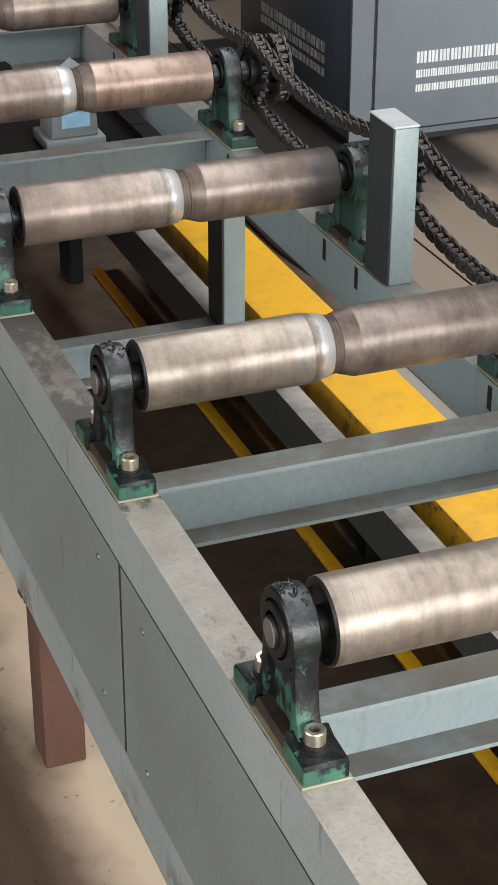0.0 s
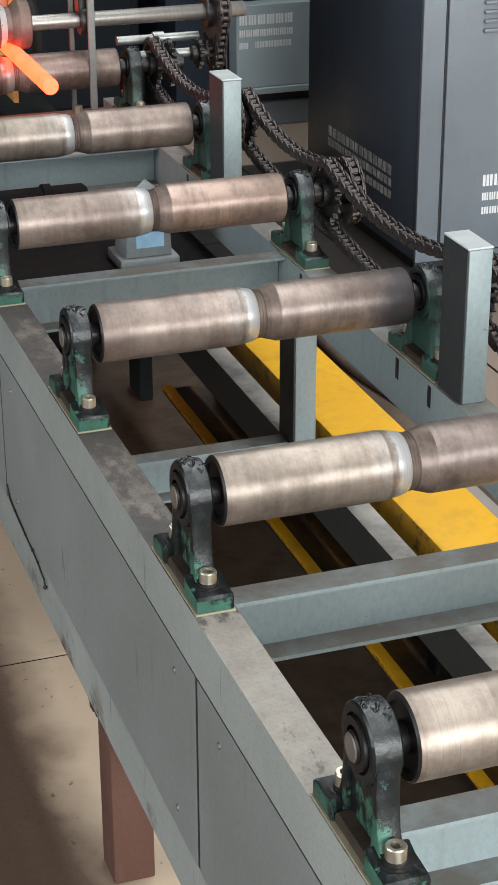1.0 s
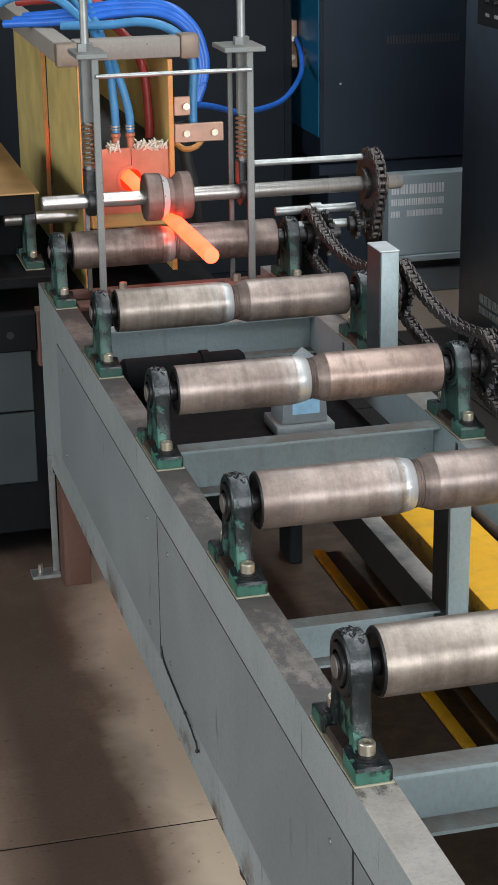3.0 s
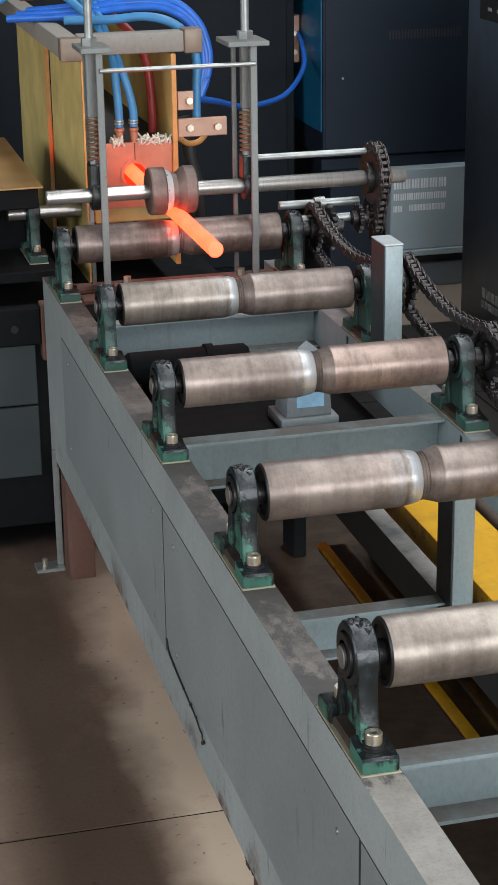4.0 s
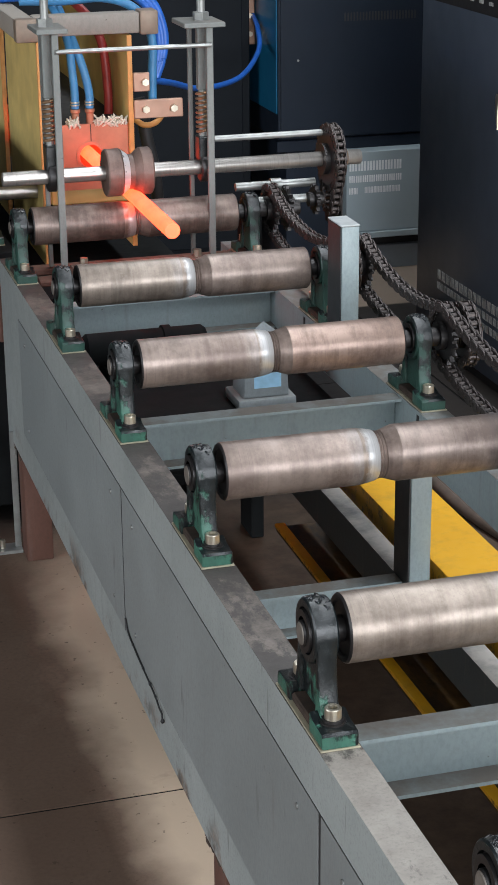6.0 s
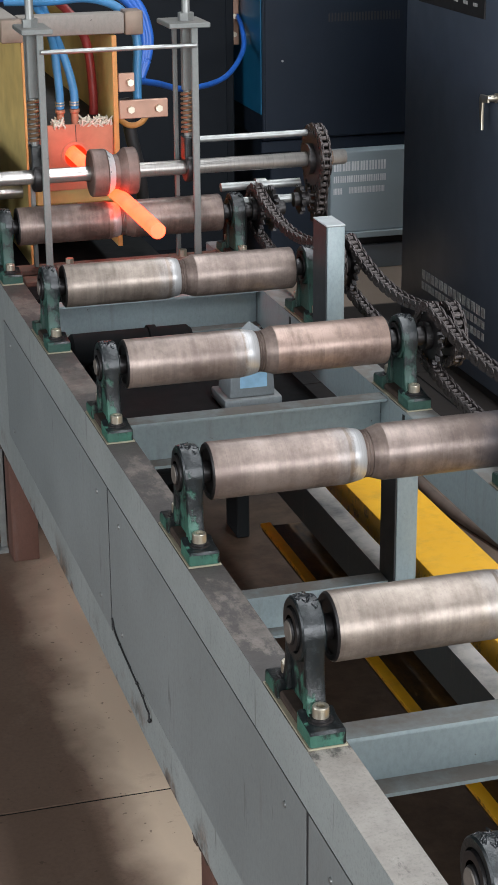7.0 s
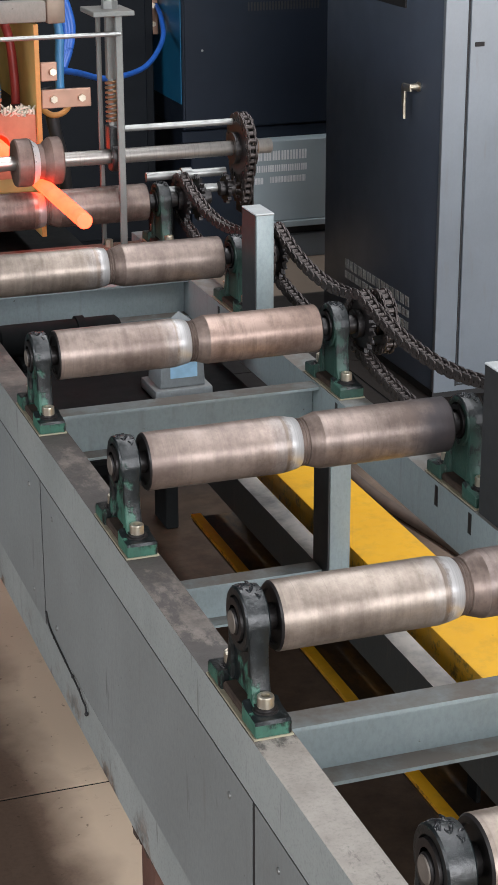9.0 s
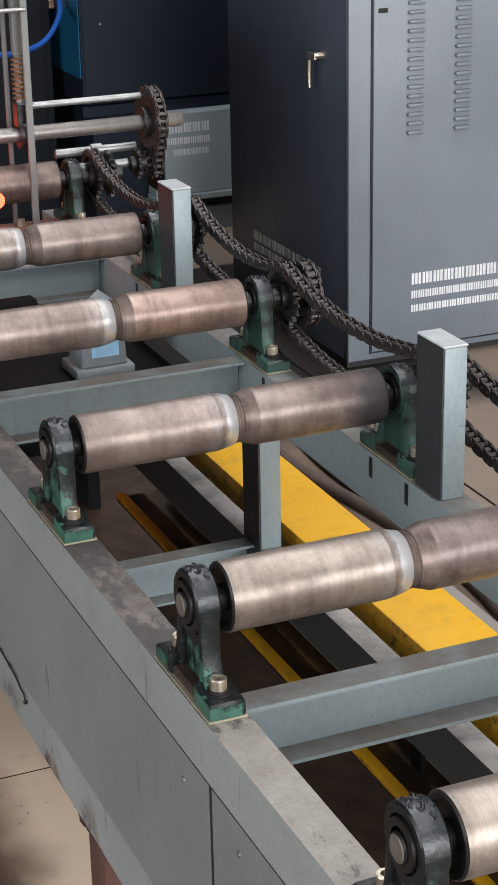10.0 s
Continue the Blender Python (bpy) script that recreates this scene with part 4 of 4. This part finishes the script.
part("latch", box(shape(), 0.10, 0.135, -0.017, -0.012, 1.22, 1.235, 0.002), M_BLACKSTEEL, cab)
for y0, y1, z0, z1, n in ((0.232, 0.838, 0.278, 0.314, 14), (0.232, 0.838, 0.238, 0.266, 18), (0.232, 0.700, 0.194, 0.222, 14)):
    w = (y1 - y0) / n
    for k in range(n):
        for a, b_ in ((0.06, 0.24), (0.34, 0.52), (0.62, 0.80)):
            part("lettering_bar", box(shape(), 0.0025, 0.0035, y0 + (k + a) * w, y0 + (k + b_) * w, z0, z1), M_DIMWHITE, cab, "faded grey-white lettering")
display = part("display_panel", box(shape(), -0.002, 0.0035, 0.32, 0.92, 1.31, 1.60, 0.001), M_RUBBER, cab, "black instrument panel")
for k in range(6):
    part("lettering_bar", box(shape(), -0.0035, -0.0021, 0.38 + 0.085 * k, 0.415 + 0.085 * k, 1.345, 1.357), M_DIMWHITE, display)
    part("knob", lathe(shape(), [(-0.002, 0.011), (-0.014, 0.010), (-0.016, 0.008), (-0.016, 0.0)], 14, "x", (0, 0.398 + 0.085 * k, 1.40)), M_BLACKSTEEL, display, "black control knob")

cab2 = thing("power_cabinet", "dark blue and black power supply cabinet on a base", "cabinet", (1.592, 5.45, 0))
part("body", box(shape(), 0.003, 2.2, 0.02, 2.11, 0.598, 2.3, 0.004), M_CABDARK, cab2)
part("side_panel", box(shape(), -0.003, 0.002, 0.03, 2.10, 0.71, 2.28, 0.002), M_BLUE, cab2, "glossy blue side panel")
part("front_panel", box(shape(), 0.012, 2.18, 0.012, 0.019, 0.604, 2.28, 0.002), M_CABDARK, cab2)
part("base", box(shape(), 0.05, 2.15, 0.06, 1.2, 0.0, 0.597, 0.004), M_CABDARK, cab2)
part("base_rail", box(shape(), 0.0, 2.15, 0.03, 0.058, 0.54, 0.590, 0.003), M_CABDARK, cab2)
for x, z in ((0.09, 1.30), (0.09, 0.94)):
    part("screw", cyl(shape(), (x, 0.0085, z), (x, 0.012, z), 0.005, 10), M_STEEL, cab2)
part("terminal", box(shape(), -0.055, -0.004, 0.35, 0.40, 0.97, 1.18, 0.004), M_BRONZE, cab2, "brown copper terminal bar")
part("terminal", box(shape(), -0.10, -0.004, 0.46, 0.49, 1.10, 1.13, 0.003), M_BRONZE, cab2, "brown copper terminal bar")
for z in (1.02, 1.10):
    part("terminal_bolt", cyl(shape(), (-0.032, 0.325, z), (-0.032, 0.349, z), 0.012, 6), M_ZINC, cab2)
for k in range(24):
    part("vent_slot", box(shape(), 0.30 + 0.0140 * k, 0.3065 + 0.0140 * k, 0.0105, 0.0125, 1.098, 1.134), M_RUBBER, cab2)

box2 = thing("low_cabinet", "low grey equipment box with white lettering", "cabinet", (1.884, 5.38, 0))
part("body", box(shape(), 0, 0.9, 0.012, 0.115, 0.18, 0.54, 0.003), M_SIGN, box2)
part("lid_lip", box(shape(), -0.004, 0.904, 0.0, 0.115, 0.15, 0.178, 0.003), M_SIGN, box2)
part("foot", box(shape(), 0.02, 0.88, 0.03, 0.115, 0.0, 0.105, 0.003), M_CABFRONT, box2)
part("recess", box(shape(), 0.03, 0.87, 0.06, 0.115, 0.1055, 0.1495, 0.002), M_RUBBER, box2, "dark recess under the lid lip")
bars(box2, [(0.012, 0.262, 0.455, 0.497, 6), (0.012, 0.262, 0.404, 0.434, 8), (0.012, 0.055, 0.352, 0.380, 2), (0.085, 0.255, 0.354, 0.382, 8)], 0.0118)

# ---- induction furnace ----
furnace = thing("induction_furnace", "induction furnace with copper face plate and yellow insulation boards", "furnace", (0, 3.2, 0))
bm = shape()
rows4 = []
for k in range(48):
    a = 2 * math.pi * k / 48
    c, q = math.cos(a), math.sin(a)
    f = min((0.112 if c > 0 else 0.108) / max(abs(c), 1e-6), (0.095 if q > 0 else 0.10) / max(abs(q), 1e-6))
    o, n = (0.322 + f * c, 1.03 + f * q), (0.322 + 0.036 * c, 1.03 + 0.036 * q)
    rows4.append([bm.verts.new(v) for v in ((o[0], 0, o[1]), (n[0], 0, n[1]), (n[0], 0.012, n[1]), (o[0], 0.012, o[1]))])
for k in range(48):
    for j in range(4):
        u, v = rows4[k], rows4[(k + 1) % 48]
        bm.faces.new((u[j], u[(j + 1) % 4], v[(j + 1) % 4], v[j]))
bmesh.ops.recalc_face_normals(bm, faces=bm.faces[:])
part("face_plate", bm, M_COPPER, furnace, "copper face plate with a round mouth")
part("slit", box(shape(), 0.320, 0.3225, -0.001, -0.0004, 1.067, 1.124), M_BLACKSTEEL, furnace)
part("mouth_ring", lathe(shape(), [(-0.003, 0.034), (-0.003, 0.044), (0.30, 0.046)], 32, "y", (0.319, 0, 1.03)), M_COPPER, furnace)
part("coil_body", box(shape(), 0.20, 0.44, 0.03, 1.3, 0.88, 0.98, 0.004), M_OCHRE, furnace)
# Black colour here stands in for the unlit gap behind the hoses
part("coil_body", box(shape(), 0.20, 0.44, 0.03, 1.3, 1.082, 1.118, 0.004), M_RUBBER, furnace, "black block standing for the dark space behind the hoses")
for y0, y1 in ((-0.06, 0.53), (0.65, 1.30)):
    part("side_board", box(shape(), 0.16, 0.172, y0, y1, 0.72, 1.38, 0.001), M_OCHRE, furnace, "yellow insulation board")
    part("board_edge", box(shape(), 0.159, 0.173, y0 - 0.010, y0 - 0.0005, 0.72, 1.38, 0.001), M_OCHRE_EDGE, furnace, "orange board edge")
    part("copper_strip", box(shape(), 0.175, 0.185, y1 + 0.01, y1 + 0.06, 0.80, 1.36, 0.001), M_COPPER, furnace, "dark copper strip")
part("side_board", box(shape(), 0.436, 0.450, -0.01, 1.3, 0.75, 1.38, 0.001), M_OCHRE, furnace)
part("board_edge", box(shape(), 0.436, 0.450, -0.014, -0.0105, 0.75, 1.38, 0.0005), M_OCHRE_EDGE, furnace)
part("top_tube", box(shape(), 0.10, 0.16, -0.06, 1.6, 1.385, 1.445, 0.006, 2), M_DULLTUBE, furnace)
part("end_cap", box(shape(), 0.097, 0.163, -0.105, -0.0605, 1.382, 1.448, 0.006, 2), M_ENDCAP, furnace)
part("top_tube", box(shape(), 0.1605, 0.475, -0.02, 0.04, 1.385, 1.445, 0.006, 2), M_DULLTUBE, furnace)
part("end_cap", box(shape(), 0.4755, 0.53, -0.025, 0.045, 1.38, 1.45, 0.006, 2), M_ENDCAP, furnace)
for z0, x1 in ((1.135, 0.60), (1.215, 0.50)):
    p = part("bus_bar", box(shape(), 0.4515, x1, -0.02, -0.005, z0, z0 + 0.055, 0.002), M_BRONZE, furnace, "brown copper connection bar")
    for x in (0.485, 0.57)[:2 if x1 > 0.55 else 1]:
        part("bolt", cyl(shape(), (x, -0.021, z0 + 0.028), (x, -0.034, z0 + 0.028), 0.011, 6), M_ZINC, p)
rng = random.Random(4)
bm = shape()
for k in range(220):
    c = Vector((rng.uniform(0.255, 0.285) if k % 3 == 0 else rng.uniform(0.335, 0.43), rng.uniform(-0.010, 0.03), 1.122 + rng.uniform(0, 0.022) * rng.random()))
    bmesh.ops.create_icosphere(bm, subdivisions=1, radius=rng.uniform(0.003, 0.008), matrix=Matrix.Translation(c) @ Matrix.Rotation(rng.uniform(0, 3), 4, 'Y') @ Matrix.Diagonal((1.9, 0.8, 0.6, 1)))
tagged(part("mineral_wool", bm, M_WOOL, furnace, "tufts of white mineral wool"), kind="stuff")


def hose(pts, r, mat, label):
    tagged(part("hose", pipe(shape(), pts, r, 12, 8), mat), label, "hose", "cooling hoses")


for dx in (0.0, 0.048):
    part("hose_end", lathe(shape(), [(1.095, 0.0), (1.095, 0.011), (1.142, 0.0115), (1.147, 0.015), (1.155, 0.015), (1.155, 0.0)], 16, "z", (0.280 + dx * 0.9, 0.015, 0.013)), M_COPPER, furnace, "soldered copper hose end")
    hose([(0.280 + dx * 0.9, 3.215, 1.170), (0.280 + dx * 0.9, 3.215, 1.215), (0.276 + dx * 0.7, 3.22, 1.285), (0.272 + dx * 0.3, 3.26, 1.37), (0.255 + dx * 0.4, 3.42, 1.455), (0.23 + dx, 3.6, 1.52)], 0.0125, M_HOSE_LIGHT, "faded blue water hose on the coil")
for k in range(3):
    hose([(0.02 + 0.03 * k, 3.62, 1.452 + 0.010 * k), (0.20, 3.50 + 0.03 * k, 1.466 + 0.010 * k), (0.34, 3.44 + 0.03 * k, 1.488 + 0.012 * k), (0.455 + 0.008 * k, 3.38, 1.492 + 0.012 * k), (0.530 + 0.010 * k, 3.34, 1.445 + 0.006 * k), (0.560 + 0.010 * k, 3.32, 1.372), (0.558 + 0.008 * k, 3.31, 1.30), (0.536 + 0.006 * k, 3.30, 1.235)], 0.0125, M_HOSE_BLUE, "bright blue water hose arching over the furnace")
hose([(0.16, 3.40, 1.465), (0.29, 3.36, 1.466), (0.39, 3.33, 1.474), (0.465, 3.30, 1.456), (0.515, 3.28, 1.41), (0.530, 3.265, 1.345), (0.527, 3.26, 1.275), (0.524, 3.255, 1.20), (0.524, 3.25, 1.15)], 0.0135, M_HOSE_LIGHT, "faded blue water hose looping beside the bus bars")
hose([(0.56, 3.5, 1.20), (0.737, 3.9, 1.122), (1.005, 4.5, 1.00), (1.319, 5.1, 0.94), (1.515, 5.5, 0.985), (1.565, 5.68, 1.06), (1.575, 5.79, 1.10)], 0.011, M_HOSE_BLUE, "thin blue hose running to the power cabinet")
hose([(0.10, 3.9, 1.49), (0.26, 3.75, 1.50), (0.36, 3.52, 1.43), (0.405, 3.42, 1.34), (0.418, 3.40, 1.20), (0.418, 3.40, 1.11)], 0.014, M_HOSE_RED, "red cooling hose over the furnace")
for k in range(2):
    hose([(0.34, 3.70 + 0.04 * k, 1.49), (0.22, 3.72 + 0.05 * k, 1.54), (0.05, 3.80 + 0.04 * k, 1.535), (-0.15, 4.0 + 0.05 * k, 1.52), (-0.5, 4.3 + 0.05 * k, 1.50)], 0.014, M_HOSE_RED, "red cooling hose running behind the furnace")

# ---- under and beside the furnace end ----
bed = thing("machine_bed", "dark teal machine bed under the furnace", "machine bed", (0, 2.9, 0))
part("front_panel", box(shape(), -1.6, -0.045, 0, 0.012, 0.44, 0.62, 0.002), M_TEAL, bed)
part("front_panel", box(shape(), -1.6, -0.045, 0, 0.012, 0.22, 0.434, 0.002), M_TEAL, bed)
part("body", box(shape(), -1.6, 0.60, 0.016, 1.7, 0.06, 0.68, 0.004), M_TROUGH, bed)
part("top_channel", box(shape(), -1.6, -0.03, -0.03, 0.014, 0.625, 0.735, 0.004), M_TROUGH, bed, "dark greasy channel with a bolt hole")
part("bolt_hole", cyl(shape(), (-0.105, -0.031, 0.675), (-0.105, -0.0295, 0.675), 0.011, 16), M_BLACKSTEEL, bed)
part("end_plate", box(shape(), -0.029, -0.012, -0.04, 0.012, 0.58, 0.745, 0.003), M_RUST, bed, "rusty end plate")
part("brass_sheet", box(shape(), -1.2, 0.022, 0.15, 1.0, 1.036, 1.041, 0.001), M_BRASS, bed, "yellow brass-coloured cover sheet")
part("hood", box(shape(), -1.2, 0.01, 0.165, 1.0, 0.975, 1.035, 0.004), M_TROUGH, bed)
# Black block added as a dark ground behind the bearing
part("dark_backing", box(shape(), -1.2, 0.01, 0.50, 1.0, 0.70, 0.974, 0.004), M_TROUGH, bed)
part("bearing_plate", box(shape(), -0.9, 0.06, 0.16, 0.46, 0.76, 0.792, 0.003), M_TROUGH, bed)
copy_thing(blocks[2], Matrix.Translation((0.012, 3.245, 0.7955)))
feed = thing("feed_shaft", "thin bright shaft carried by the furnace bearing", "shaft", (0, 3.245, 0.925))
part("shaft", lathe(shape(), [(-0.06, 0.0), (-0.06, 0.0195), (0.16, 0.0195), (0.16, 0.0)], 24, "x"), M_SHAFT, feed)
strap = thing("anchor_strap", "grey steel anchor strap bolted to the floor", "bracket", (-0.03, 2.72, 0))
part("strap", box(shape(), -0.009, 0.009, -0.004, 0.004, 0.01, 0.36, 0.001), M_STEEL, strap)
part("foot", box(shape(), -0.072, 0.009, -0.03, 0.03, 0, 0.010, 0.001), M_STEEL, strap)
part("bolt", cyl(shape(), (-0.045, 0, 0.010), (-0.045, 0, 0.035), 0.008, 6), M_ZINC, strap)
tie = thing("stand_foot_rail", "rusty brown angle rail carrying the pinch stand", "rail", (0, PY, 0))
part("rail", box(shape(), 0.036, 0.604, -0.09, -0.03, 0.826, 0.842, 0.003), M_RUST, tie)
part("rail", box(shape(), 0.036, 0.604, 0.03, 0.09, 0.826, 0.842, 0.003), M_RUST, tie)
for x in (0.16, 0.47):
    part("clamp", box(shape(), x - 0.035, x + 0.035, -0.10, -0.04, 0.8425, 0.872, 0.006, 2), M_RUST, tie)
    part("bolt", cyl(shape(), (x, -0.07, 0.8725), (x, -0.07, 0.892), 0.011, 6), M_ZINC, tie)

plate = thing("motor_plate", "dark dusty motor mounting plate with slots", "plate", (0, 1.4, 0))
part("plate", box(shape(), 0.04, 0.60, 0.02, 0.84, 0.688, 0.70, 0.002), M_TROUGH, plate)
for x in (0.13, 0.20, 0.27):
    part("slot", box(shape(), x, x + 0.012, 0.05, 0.32, 0.7002, 0.7012), M_BLACKSTEEL, plate, "black slot")
    part("stud", cyl(shape(), (x + 0.04, 0.16, 0.70), (x + 0.04, 0.16, 0.75), 0.012, 12), M_STEEL, plate)
gear = thing("gear_reducer", "pale grey gear reducer with a blue label", "gear reducer", (0.43, 1.80, 0.7005))
part("flange", box(shape(), -0.07, 0.07, -0.06, 0.06, 0, 0.026, 0.004, 2), M_PALE, gear)
part("housing", prism(shape(), [(-0.055, 0.027), (0.055, 0.027), (0.05, 0.11), (0.03, 0.16), (-0.03, 0.16), (-0.05, 0.11)], -0.05, 0.05, "y", 0.004), M_PALE, gear)
part("neck", lathe(shape(), [(0.16, 0.0), (0.16, 0.030), (0.168, 0.034), (0.196, 0.0)], 4, "z", (0.008, 0, 0)), M_PALE, gear, "pale pyramid cap")
part("label", box(shape(), -0.03, 0.035, -0.0515, -0.0502, 0.05, 0.085), M_LABEL, gear, "pale blue label")
motor = thing("electric_motor", "black oily electric motor lying under the rollers", "motor", (0.22, 2.12, 0.765))
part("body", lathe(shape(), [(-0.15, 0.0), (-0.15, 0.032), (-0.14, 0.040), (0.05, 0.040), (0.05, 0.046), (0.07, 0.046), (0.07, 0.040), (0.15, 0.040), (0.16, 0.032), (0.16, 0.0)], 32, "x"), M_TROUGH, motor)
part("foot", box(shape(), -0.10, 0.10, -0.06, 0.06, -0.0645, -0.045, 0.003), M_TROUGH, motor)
for k, (x, w) in enumerate(((1.33, 0.05), (1.42, 0.04))):
    tagged(part("floor_hose", pipe(shape(), [(x + w * math.sin(j * 1.3 + k), -0.6 + 0.4 * j, 0.018) for j in range(10)], 0.018, 12, 6), M_HOSE_BROWN), "dirty brown hose lying on the floor", "hose")

# Backdrop added to keep the space behind the furnace dark
M_BACKDROP = plain("dark_backdrop_paint", (0.007, 0.009, 0.012), 0.6, 0.0, 0.08, 12, 0.03, 0.12)
rack = thing("capacitor_rack", "dark backdrop box added behind the furnace", "rack", (-1.6, 5.7, 0))
part("body", box(shape(), 0, 3.14, 0.02, 0.8, 0.05, 2.2, 0.006), M_BACKDROP, rack)
for k in range(4):
    part("door", box(shape(), 0.02 + 0.775 * k, 0.775 + 0.775 * k, 0.0, 0.018, 0.08, 2.17, 0.004), M_BACKDROP, rack)

hose([(0.50, 3.34, 1.17), (0.52, 3.33, 1.05), (0.545, 3.33, 0.92), (0.56, 3.36, 0.75)], 0.020, M_RUBBER, "thick black cable hanging beside the furnace")
hose([(0.47, 3.30, 1.12), (0.50, 3.27, 1.10), (0.54, 3.28, 1.105), (0.575, 3.32, 1.13)], 0.009, M_OCHRE_EDGE, "orange taped cable under the bus bars")
hose([(-0.02, 3.62, 1.50), (0.06, 3.60, 1.535), (0.17, 3.55, 1.53), (0.24, 3.45, 1.47)], 0.013, M_HOSE_LIGHT, "faded blue water hose over the top tube")
for dx in (0.280, 0.323):
    f = thing("hose_fitting", "brown copper hose fitting on the coil", "fitting", (dx, 3.215, 1.131), "hose fittings")
    part("barb", cyl(shape(), (0, 0, 0), (0, 0, 0.03), 0.008, 14), M_BRONZE, f)
    for z in (0.048, 0.056):
        part("clamp", lathe(shape(), [(z, 0.0135), (z, 0.0148), (z + 0.004, 0.0148), (z + 0.004, 0.0135)], 18, "z"), M_ZINC, f)
